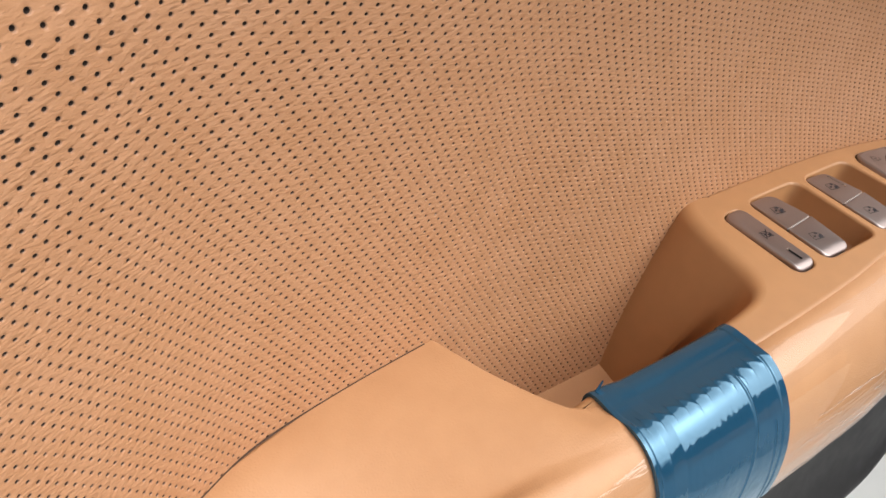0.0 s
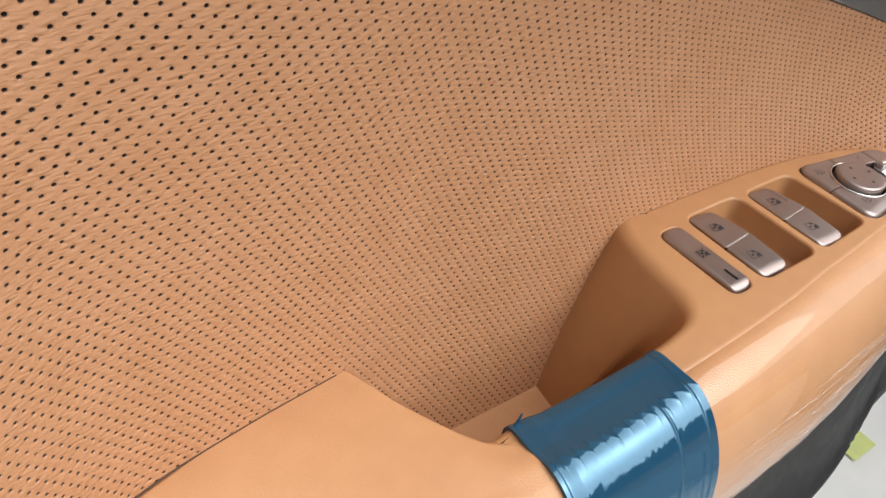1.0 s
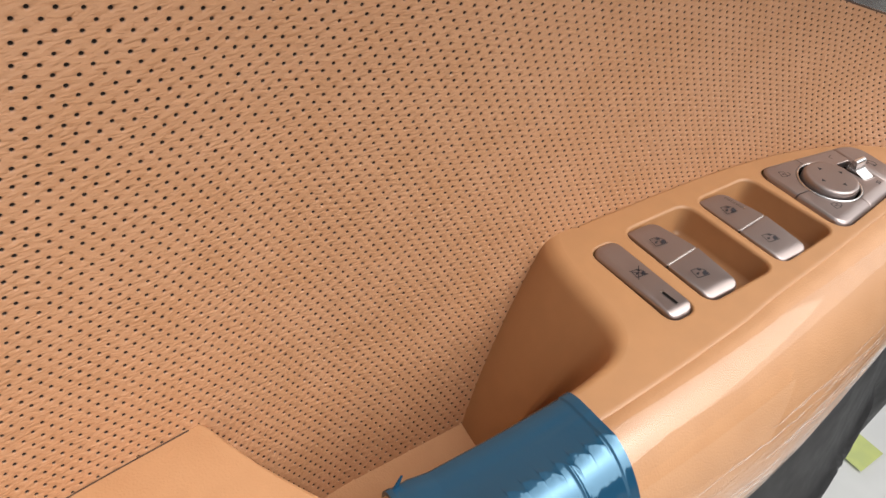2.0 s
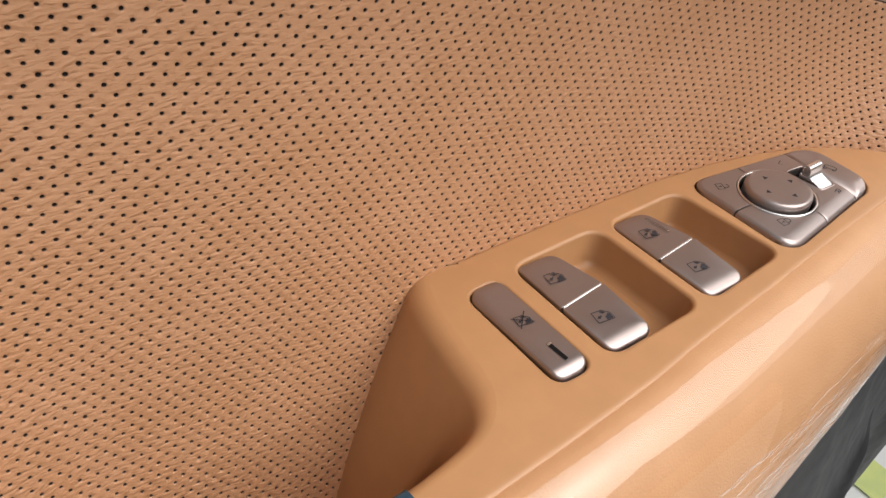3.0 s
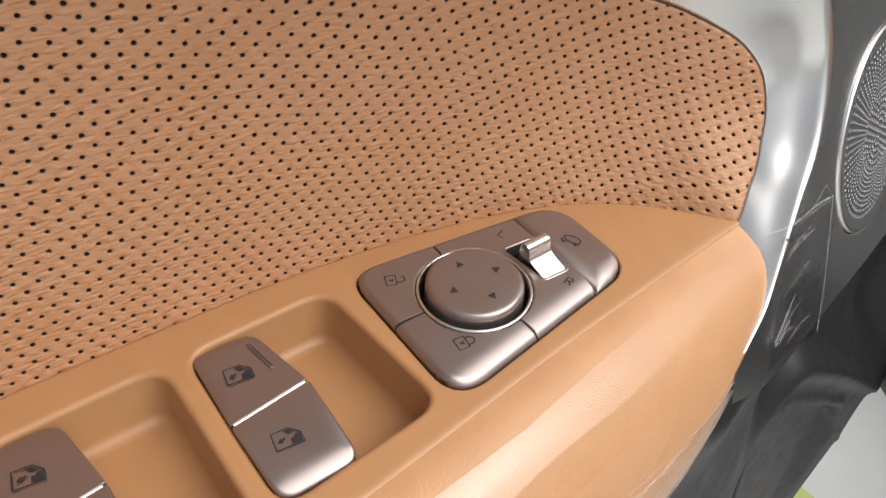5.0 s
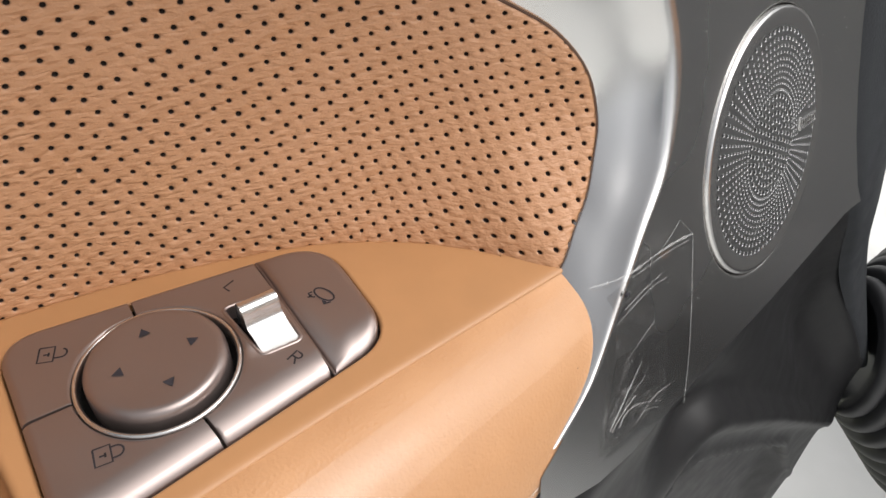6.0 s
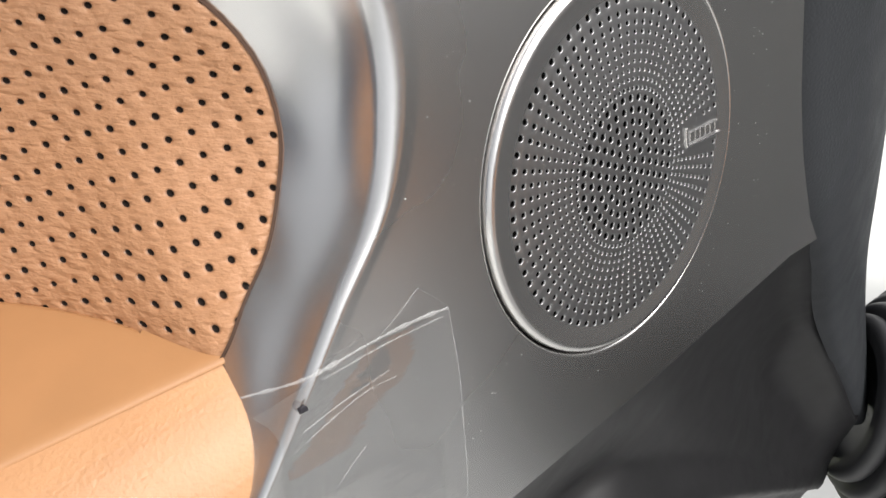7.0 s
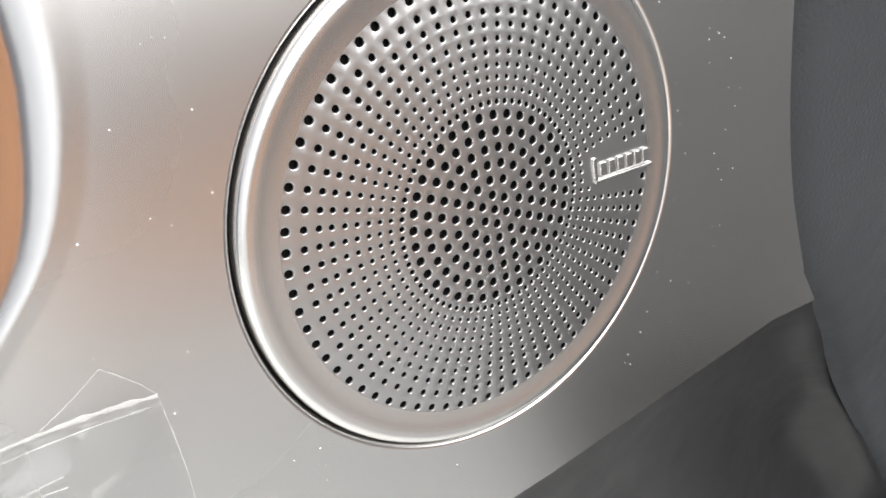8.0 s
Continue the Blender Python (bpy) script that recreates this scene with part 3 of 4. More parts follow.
bevel = smooth_path([(*q, 0.0) for q in right], 50)
steps = [(0.0, 0.0), (0.5, -0.08), (1.0, -0.35), (1.5, -0.9), (1.8, -1.8), (1.9, -3.2)]
rows = [spk(bevel[:, 0] + du, bevel[:, 1], np.full(50, dh)) for du, dh in steps]
solid("field_edge", np.vstack(rows), grid_faces(len(rows), 50), metal_mat, trim, "rounded front edge of the metal")


# ---- switches ----


def cap(outline, top, depth, edge, lean=(0.0, 0.0), steps=6, rise=None):
    """Verts and faces of a switch cap with a flat or leaning top, a rounded edge and side walls."""
    o = ccw(np.asarray(outline, float))
    n = normals2d(o)
    c = o.mean(0)
    edge = np.array([edge(q) for q in o])[:, None] if callable(edge) else edge
    lift = lambda q: top + (q - c) @ np.asarray(lean) + (np.array([rise(p) for p in q]) if rise else 0)
    rows = [np.c_[o, np.full(len(o), top - depth)]]
    for a in np.linspace(0, math.pi / 2, steps + 1):
        q = o - n * edge * (1 - math.cos(a))
        rows.append(np.c_[q, lift(q) - np.ravel(edge) * (1 - math.sin(a))])
    rim = o - n * (edge + 0.25)
    for k in (1.0, 0.94, 0.88, 0.82, 0.76, 0.7, 0.62, 0.54, 0.44, 0.32, 0.18, 0.04):
        q = c + (rim - c) * k
        rows.append(np.c_[q, lift(q)])
    m = len(o)
    verts = np.vstack(rows)
    faces = grid_faces(len(rows), m, wrap=True)
    faces.append([(len(rows) - 1) * m + k for k in range(m)])
    return verts, faces


def strokes(lines, width, height):
    """Flat ribbons along lines of (x, y); height: a number or a function of (x, y). A closed line ends where it began."""
    verts, faces = [], []
    for line in lines:
        p = np.asarray(line, float)
        n = normals2d(p, closed=False)
        z = np.array([height(q) if callable(height) else height for q in p])
        at = len(verts)
        for q, m, h in zip(p, n, z):
            verts += [(*(q + m * width / 2), h), (*(q - m * width / 2), h)]
        faces += [(at + 2 * k, at + 2 * k + 2, at + 2 * k + 3, at + 2 * k + 1) for k in range(len(p) - 1)]
    return verts, faces


def window_icon(c, turn=0.0, size=1.0):
    """A car window with an arrow, in (x, y): lines and filled shapes."""
    out = [(-2.6, -1.9), (-2.6, 2.0), (0.7, 2.0), (2.5, 0.3), (2.7, -1.9), (-2.6, -1.9)]
    fills = [[(-0.4, 1.75), (0.65, 1.75), (1.5, 0.9), (0.35, 0.75)], [(0.35, -1.65), (2.45, -1.65), (2.3, 0.15), (1.55, 0.35), (1.05, -0.25), (0.45, -0.35)],
             [(-2.0, -0.35), (-1.25, 0.45), (-0.95, 0.15), (-0.35, 0.45), (-0.45, -0.15), (-0.85, -0.25), (-1.15, -0.75)]]
    a = radians(turn)
    r = np.array([[math.cos(a), -math.sin(a)], [math.sin(a), math.cos(a)]])
    put = lambda pts: np.asarray(pts, float) * size @ r.T + np.asarray(c)
    return [put(out)], [put(s) for s in fills]


def icon_mesh(lines, fills, width, height):
    v, f = strokes(lines, width, height)
    for s in fills:
        at = len(v)
        v += [(*q, height) for q in s]
        f.append(list(range(at, at + len(s))))
    return v, f


def window_switch(x, label):
    sw = empty("window_switch", label, "window switch", "window switches in the armrest")
    rear = rounded([(x - 7.6, 11.9), (x + 8.4, 11.6), (x + 13.0, -10.4), (x - 7.4, -12.4)], (2.6, 5.5, 0.6, 0.6))
    fore = rounded([(x - 7.4, -13.2), (x + 13.2, -11.2), (x + 12.9, -35.6), (x - 6.3, -35.4)], (0.6, 0.6, 4, 5))
    v, f = cap(rear, 0.5, 14, lambda q: 0.6 if q[1] > -4 else 0.2, (-0.006, -0.012), rise=lambda q: -0.03 * max(0.0, q[1] - 6.5) ** 2 - 0.05 * max(0.0, x - 4.6 - q[0]) ** 2)
    solid("rocker", v, f, button_mat, sw, sharp=70)
    v, f = cap(fore, 0.7, 14, lambda q: 0.9 if q[1] < -20 else 0.25, (-0.006, 0.004), rise=lambda q: -0.05 * max(0.0, -29.6 - q[1]) ** 2 - 0.03 * max(0.0, x - 4.4 - q[0]) ** 2)
    solid("rocker", v, f, button_mat, sw, sharp=70)
    # highlight on the rear rocker's front edge, added as a bright strip
    bm = bmesh.new()
    bmesh.ops.create_cube(bm, size=1)
    bmesh.ops.scale(bm, vec=(19.4, 0.7, 0.9), verts=bm.verts)
    bmesh.ops.bevel(bm, geom=bm.edges[:], offset=0.3, segments=3, affect="EDGES")
    bmesh.ops.rotate(bm, matrix=Matrix.Rotation(radians(5.6), 3, "Z"), verts=bm.verts)
    bmesh.ops.translate(bm, vec=(x + 2.75, -11.75, 0.28), verts=bm.verts)
    part("lit_edge", bm, ring_mat, sw, "bright strip in place of the rear rocker's lit front edge")
    for cy, cx in ((0.0, 0.2), (-22.8, 1.7)):
        v, f = icon_mesh(*window_icon((x + cx, cy), -8, 1.22), 0.36, 0.88)
        solid("icon", v, f, ink_mat, sw, "printed window symbol", smooth=False)
    return sw


window_switch(0.0, "pair of taupe satin window rockers with a strip for the lit edge")
sw_b = window_switch(47.0, "pair of taupe satin window rockers with a small indicator line")
v, f = strokes([[(52.5, 7.2), (53.3, 7.1), (55.0, -2.5), (54.2, -2.6), (52.5, 7.2)]], 0.2, 0.78)
solid("indicator", v, f, ink_mat, sw_b, "thin outlined indicator line", smooth=False)
v, f = strokes([[(54.55, -2.5), (54.7, -3.3)]], 0.8, 0.8)
solid("light", v, f, bright_mat, sw_b, "tiny white indicator light", smooth=False)

lock_sw = empty("window_lock_switch", "long narrow taupe window lock switch with a slot indicator", "window switch")
v, f = cap(LOCK, 1.5, 10, 0.9, (-0.01, 0.0), rise=lambda q: -0.10 * max(0.0, -26.6 - q[0] + 0.03 * q[1]) ** 2 - 0.10 * max(0.0, -31.5 - q[1]) ** 2 - 0.05 * max(0.0, q[1] - 6) ** 2)
solid("button", v, f, button_mat, lock_sw, sharp=70)
ic, fills = window_icon((-22.8, -10.8), -8, 1.0)
ic += [np.array([(-26.0, -8.3), (-19.8, -13.2)]), np.array([(-25.8, -13.6), (-20.0, -7.6)])]
v, f = icon_mesh(ic, fills, 0.36, 1.74)
solid("icon", v, f, ink_mat, lock_sw, "crossed-out window symbol", smooth=False)
v, f = strokes([[(-22.2, -23.6), (-21.5, -31.0)]], 1.5, 1.7)
solid("slot", v, f, gap_mat, lock_sw, "black indicator slot", smooth=False)
v, f = strokes([[(-22.3, -22.9), (-22.2, -23.7)]], 1.7, 1.75)
solid("slot_edge", v, f, bright_mat, lock_sw, smooth=False)

# ---- mirror and door lock controls ----
mirror = empty("mirror_control", "taupe satin mirror and door lock control with round knob", "mirror control")
KC = np.array([110.9, -10.2])
KR = 15.6


def to_edge(angle, poly):
    """How far from the knob's centre the outline lies in a direction."""
    d = np.array([math.cos(angle), math.sin(angle)])
    best = 1e9
    for a, b in zip(poly, np.roll(poly, -1, 0)):
        m = np.array([d, a - b]).T
        if abs(np.linalg.det(m)) > 1e-9:
            r, t = np.linalg.solve(m, a - KC)
            if r > 0 and -1e-6 <= t <= 1 + 1e-6:
                best = min(best, r)
    return best


def clip_x(poly, x, keep_less):
    out = []
    for a, b in zip(poly, np.roll(poly, -1, 0)):
        ia, ib = (a[0] < x) == keep_less, (b[0] < x) == keep_less
        if ia:
            out.append(a)
        if ia != ib:
            t = (x - a[0]) / (b[0] - a[0])
            out.append(a + t * (b - a))
    return np.array(out)


M_IN = ccw(MIRROR)




def face_height(q):
    """The control's face: flat, rolling off broadly towards the cabin and finely elsewhere."""
    a, d = M_IN, np.roll(M_IN, -1, 0) - M_IN
    t = np.clip(((q - a) * d).sum(1) / np.maximum((d * d).sum(1), 1e-9), 0, 1)
    near = np.linalg.norm(a + t[:, None] * d - q, axis=1).min()
    low = ((q[1] + 36.0) - (q[0] - 86.0) * 0.13) * 0.99
    return 1.9 - 1.0 * max(0.0, 1 - near / 1.8) ** 2 - 1.9 * max(0.0, 1 - low / 6.5) ** 2


def in_poly(q, poly):
    inside = False
    for a, b in zip(poly, np.roll(poly, -1, 0)):
        if (a[1] > q[1]) != (b[1] > q[1]) and q[0] < (b[0] - a[0]) * (q[1] - a[1]) / (b[1] - a[1]) + a[0]:
            inside = not inside
    return inside


def sector(a0, a1, poly, gap=0.3, hole=None, count=120, rings=34):
    """A part of the face between two joints, from the outline in to the knob's ring."""
    rows = []
    for t in np.linspace(0, 1, rings):
        row = []
        for k, a in enumerate(np.linspace(a0, a1, count)):
            d = np.array([math.cos(radians(a)), math.sin(radians(a))])
            r = to_edge(radians(a), poly) * (1 - t) + (KR + 0.5) * t
            lo, hi = a0 + math.degrees(gap / r), a1 - math.degrees(gap / r)
            b = radians(min(max(a, lo), hi))
            row.append(KC + r * np.array([math.cos(b), math.sin(b)]))
        rows.append(np.array(row))
    m = count
    verts = []
    for k, row in enumerate(rows):
        z = np.array([face_height(q) for q in row])
        z[:2] -= (0.3, 0.06)
        z[-2:] -= (0.06, 0.3)
        if k == rings - 1:
            z -= 0.25
        verts.append(np.c_[row, z])
    wall = verts[0].copy()
    wall[:, 2] = -5.0
    inner = verts[-1].copy()
    inner[:, 2] = -2.0
    verts = [wall] + verts + [inner]
    left = [v[:1] * (1, 1, 0) + (0, 0, -5.0) for v in verts]
    right = [v[-1:] * (1, 1, 0) + (0, 0, -5.0) for v in verts]
    verts = [np.vstack([a, v, b]) for a, v, b in zip(left, verts, right)]
    faces = grid_faces(len(verts), m + 2)
    verts = np.vstack(verts)
    if hole is not None:
        faces = [f for f in faces if not in_poly(verts[list(f)].mean(0)[:2], hole)]
    return verts, faces


LESS = clip_x(M_IN, 138.4, True)
MORE = clip_x(M_IN, 138.95, False)
slot_pts = rounded([(127.2, -2.6), (137.0, -3.4), (137.2, -19.0), (129.0, -18.4)], 1.2, 4)
for a0, a1, name, hole in ((88, 178, "unlock_button", None), (178, 280, "lock_button", None), (-80, 88, "selector_field", ccw(slot_pts))):
    v, f = sector(a0, a1, LESS, hole=hole)
    solid(name, v, f, button_mat, mirror, sharp=45)
slot_o = ccw(slot_pts)
slot_n = normals2d(slot_o)
v = np.vstack([np.c_[slot_o + slot_n * 0.75, np.full(len(slot_o), 1.86)], np.c_[slot_o + slot_n * 0.5, np.full(len(slot_o), 2.1)], np.c_[slot_o, np.full(len(slot_o), 2.05)],
               np.c_[slot_o - slot_n * 0.2, np.full(len(slot_o), 1.6)], np.c_[slot_o - slot_n * 0.2, np.full(len(slot_o), -2.2)]])
solid("slot_rim", v, grid_faces(5, len(slot_o), wrap=True), button_mat, mirror, "rounded rim of the selector slot")
v, f = cap(MORE, 0.0, 8, 0.3, rise=face_height)
solid("fold_button", v, f, button_mat, mirror, sharp=45)
v, f = fill_flat(grown(MIRROR, 0.45), [])
v = np.array(v)
v[:, 2] = -2.4
solid("backing", v, f, gap_mat, mirror, "black gap under the buttons", smooth=False)


def lathe(profile, centre, n=72, ex=(1, 0, 0), ey=(0, 1, 0), en=(0, 0, 1), close=True):
    """A turned shape from (radius, height) pairs, outside first; closes in the middle if the last radius is not 0."""
    ex, ey, en, centre = (np.asarray(v, float) for v in (ex, ey, en, centre))
    a = np.linspace(0, 2 * np.pi, n, endpoint=False)
    ring = np.outer(np.cos(a), ex) + np.outer(np.sin(a), ey)
    verts = np.vstack([centre + r * ring + h * en for r, h in profile])
    faces = grid_faces(len(profile), n, wrap=True)
    if close:
        faces.append([(len(profile) - 1) * n + k for k in range(n)])
    return verts, faces


kc3 = (*KC, 0)
v, f = lathe([(15.9, 0.5), (15.9, 1.7), (15.7, 2.1), (15.35, 2.2), (15.05, 2.05), (14.85, 1.4), (14.8, -2.2)], kc3, close=False)
solid("knob_ring", v, f, bright_mat, mirror, "bright metal ring round the knob")
knob_v, knob_f = lathe([(13.5, -2.2), (13.5, 1.2), (13.48, 2.6), (13.4, 3.5), (13.15, 4.2), (12.7, 4.65), (12.2, 4.85), (11.4, 4.9),
                        (8, 4.82), (5, 4.75), (2, 4.72)], kc3)
knob = solid("knob", knob_v, knob_f, button_mat, mirror, "round taupe four-way mirror knob", sharp=50)
for dx, dy, turn in ((0.2, 7.4, 90), (7.5, 0.2, 0), (-7.0, 0.2, 180), (0.3, -7.2, 270)):
    a = radians(turn)
    tri = np.array([(1.25, 0), (-0.8, 1.2), (-0.8, -1.2)]) @ np.array([[math.cos(a), math.sin(a)], [-math.sin(a), math.cos(a)]])
    solid("arrow", np.c_[tri + KC + (dx, dy), np.full(3, 4.95)], [(0, 1, 2)], ink_mat, knob, "small printed triangle", smooth=False)

# the selector: one bent metal piece, a tab that stands up and a ramp that falls away
bend = smooth_path([(-8.1, 0.2), (-7.9, 3.2), (-7.6, 6.3), (-7.1, 7.2), (-6.0, 7.5), (-4.9, 7.2), (-4.3, 6.2), (-3.9, 4.2), (-3.2, 2.9), (-1.6, 2.1), (2.0, 0.8), (6.2, -0.6), (7.0, -2.0)], 46)
tab_rows = []
for k, (along, width) in enumerate(((-1, 3.35), (-1, 3.75), (-1, 3.95), (1, 3.95), (1, 3.75), (1, 3.35))):
    pull = 0.35 if k in (0, 5) else 0.12 if k in (1, 4) else 0.0
    tab_rows.append(np.stack([132.6 + along * width - 0.07 * (-bend[:, 0] - 4), -10.6 - bend[:, 0] * 0.98 - 5.2, bend[:, 1] + 1.0 - pull], 1))
v = np.vstack(tab_rows)
faces = grid_faces(6, 46)
for first in (0, 5 * 46):
    at = len(v)
    v = np.vstack([v, [(*v[first + 45, :2], -1.6), (*v[first, :2], -1.6)]])
    loop = list(range(first, first + 46)) + [at, at + 1]
    faces.append(loop if first else loop[::-1])
solid("toggle", v, faces, bright_mat, mirror, "bent bright metal selector tab", sharp=50)
v, f = fill_flat(slot_pts, [], -1.8)
solid("slot_floor", v, f, gap_mat, mirror, smooth=False)

arc = lambda c, r, a0, a1, n=10: [(c[0] + r * math.cos(radians(a)), c[1] + r * math.sin(radians(a))) for a in np.linspace(a0, a1, n)]


def turned(lines, c, turn):
    a = radians(turn)
    r = np.array([[math.cos(a), -math.sin(a)], [math.sin(a), math.cos(a)]])
    return [np.asarray(li, float) @ r.T + np.asarray(c) for li in lines]


padlock = [[(-1.9, -1.6), (1.9, -1.6), (1.9, 1.3), (-1.9, 1.3), (-1.9, -1.6)], [(0, 0.5), (0, -0.7)], [(-0.5, 0.3), (0.5, 0.3)]]
shut = padlock + [[(-1.2, 1.3)] + arc((0, 2.2), 1.2, 180, 0) + [(1.2, 1.3)]]
ajar = padlock + [[(1.1, 1.3), (1.1, 2.4)] + arc((0.0, 2.6), 1.1, 0, 165)]
oval = [(2.6 * math.cos(a), 0.3 + 1.35 * math.sin(a)) for a in np.linspace(0, 2 * math.pi, 22)]
fold_icon = [oval, [(1.0, -1.3), (1.9, -1.9), (2.7, -0.6)], [(1.4, -1.2), (2.1, -1.5)], [(-2.5, -0.7), (-2.9, -1.5), (-1.9, -2.0), (-1.0, -1.5)], [(-2.2, -2.5), (-1.9, -2.0), (-2.1, -1.4)]]
for name, lines, c, turn, w in (("lock_symbol", shut, (96.4, -23.8), -98, 0.36), ("unlock_symbol", ajar, (94.0, 5.0), -112, 0.36), ("fold_symbol", fold_icon, (146.7, -10.8), -70, 0.4),
                                ("letter_l", [[(-0.9, 1.4), (-0.9, -1.4), (0.9, -1.4)]], (131.5, 2.8), -70, 0.38),
                                ("letter_r", [[(-0.9, -1.4), (-0.9, 1.4), (0.3, 1.4)] + arc((0.25, 0.7), 0.7, 90, -90, 8) + [(-0.9, 0.0)], [(0.0, 0.0), (1.0, -1.4)]], (133.9, -22.9), -70, 0.38)):
    v, f = strokes(turned(lines, c, turn), w, 2.0)
    solid(name, v, f, ink_mat, mirror, smooth=False)

# ---- blue tape round the grab bar ----


def tape_ring(x, lift):
    p = bolster_profile(x, 34)[1:26]
    z = float(plate_z(x))
    edge = float(np.interp(x, RIM_LINE[::-1, 0], RIM_LINE[::-1, 1]))
    inner = np.array([(edge + 3.1, z - 40), (edge + 3.1, z - 24), (edge + 3.1, z - 10), (edge + 2.8, z - 2.8), (edge + 1.0, z - 0.9), (edge - 2.5, z + 0.2), (-51, z + 0.6)])
    q = smooth_path(np.vstack([inner, p[1:]]), 64)
    n = normals2d(q, closed=False)
    if n[20, 1] < 0:
        n = -n
    return q + n * lift


def tooth(x):
    """How far the crease along the bar's crest jumps out at x: uneven saw teeth that point forward."""
    u = x / 6.1 + 0.5 * noise.noise(Vector((x * 0.06, 2.0, 5.0)))
    long = 0.75 + 0.9 * abs(noise.noise(Vector((math.floor(u) * 1.7, 9.0, 4.0))))
    return (u - math.floor(u)) ** 1.5 * long


def blue_tape():
    m = 190
    xs = np.linspace(-158, -86, 300)
    rows = []
    base = [tape_ring(x, float(np.interp(x, [-158, -150, -143], [2.0, 2.1, 1.1]))) for x in xs]
    for k, x in enumerate(xs):
        q = smooth_path(base[k], m)
        s = np.r_[0, np.cumsum(np.hypot(*np.diff(q, axis=0).T))]
        crest = s[int(m * 0.44)]
        at = crest + 4.6 * tooth(x) + 0.5 * noise.noise(Vector((x * 0.9, 1.0, 8.0)))
        fold = 0.42 * np.exp(-np.abs(s - at) / 1.1) + 0.25 * np.exp(-np.abs(s - crest + 9) / 1.5)
        wave = np.array([noise.noise(Vector((x * 0.05, v * 0.07, 3.0))) * 0.15 + noise.noise(Vector((x * 0.35, v * 0.25, 6.0))) * 0.06 * (v > at + 12) for v in s])
        ridge = 0.5 * np.exp(-((x + 108 + 2.5 * np.sin(s * 0.06)) / 0.6) ** 2) * (s > at) + 0.4 * np.exp(-((x + 98 - 0.04 * s) / 0.6) ** 2) * (s > at + 26)
        hem = 0.45 * np.clip((x + 90.5) / 0.8, 0, 1) + 0.3 * np.clip((-155.5 - x) / 0.8, 0, 1)
        n = normals2d(q, closed=False)
        n = -n if n[60, 1] < 0 else n
        q = q + n * (fold + wave + ridge + hem)[:, None]
        rows.append(np.c_[np.full(m, x) + 0.36 * np.sin(np.arange(m) / m * 5.0), q])
    lo = np.c_[rows[0][:, 0], smooth_path(tape_ring(xs[0], 0.2), m)]
    hi = np.c_[rows[-1][:, 0], smooth_path(tape_ring(xs[-1], 0.2), m)]
    rows = [lo] + rows + [hi]
    return np.vstack(rows), grid_faces(len(rows), m)


tape = empty("blue_tape", "shiny blue protective tape wrapped round the grab bar", "tape")
v, f = blue_tape()
solid("wrap", v, f, tape_mat, tape, sharp=60)
tab = bmesh.new()
bmesh.ops.create_cube(tab, size=1)
bmesh.ops.scale(tab, vec=(2.6, 0.5, 6.5), verts=tab.verts)
for vert in tab.verts:
    if vert.co.z > 0:
        vert.co.x *= 0.35
        vert.co.y += 0.8
bmesh.ops.bevel(tab, geom=tab.edges[:], offset=0.15, segments=2, affect="EDGES")
bmesh.ops.rotate(tab, matrix=Matrix.Rotation(radians(30), 3, "Y"), verts=tab.verts)
bmesh.ops.translate(tab, vec=(-153.5, -37.6, -8.0), verts=tab.verts)
part("loose_tab", tab, tape_mat, tape, "torn curled end of the tape")

# ---- loudspeaker ----
speaker = empty("loudspeaker", "round perforated aluminium speaker grille in a bright ring", "loudspeaker")
v, f = lathe([(37.85, -3.0), (37.9, -0.9), (37.8, 0.1), (37.45, 0.6), (36.9, 0.86), (36.3, 0.92), (35.6, 0.84), (34.9, 0.72), (34.2, 0.61), (33.4, 0.51), (32.5, 0.42)], GC, 120, GX, GY, GN, close=False)
solid("rim", v, f, ring_mat, speaker, "bright rounded rim of the grille")
v, f = lathe([(39.1, 0.0), (38.8, -0.04), (38.55, -0.22), (38.4, -0.6), (38.32, -1.2), (38.3, -3.2)], GC, 120, GX, GY, GN, close=False)
solid("ring", v, f, ring_mat, speaker, "rounded bright metal lip round the grille")
v, f = lathe([(38.5, -1.9), (37.0, -2.0)], GC, 120, GX, GY, GN)
solid("gap", v, f, gap_mat, speaker, "dark gap round the grille")


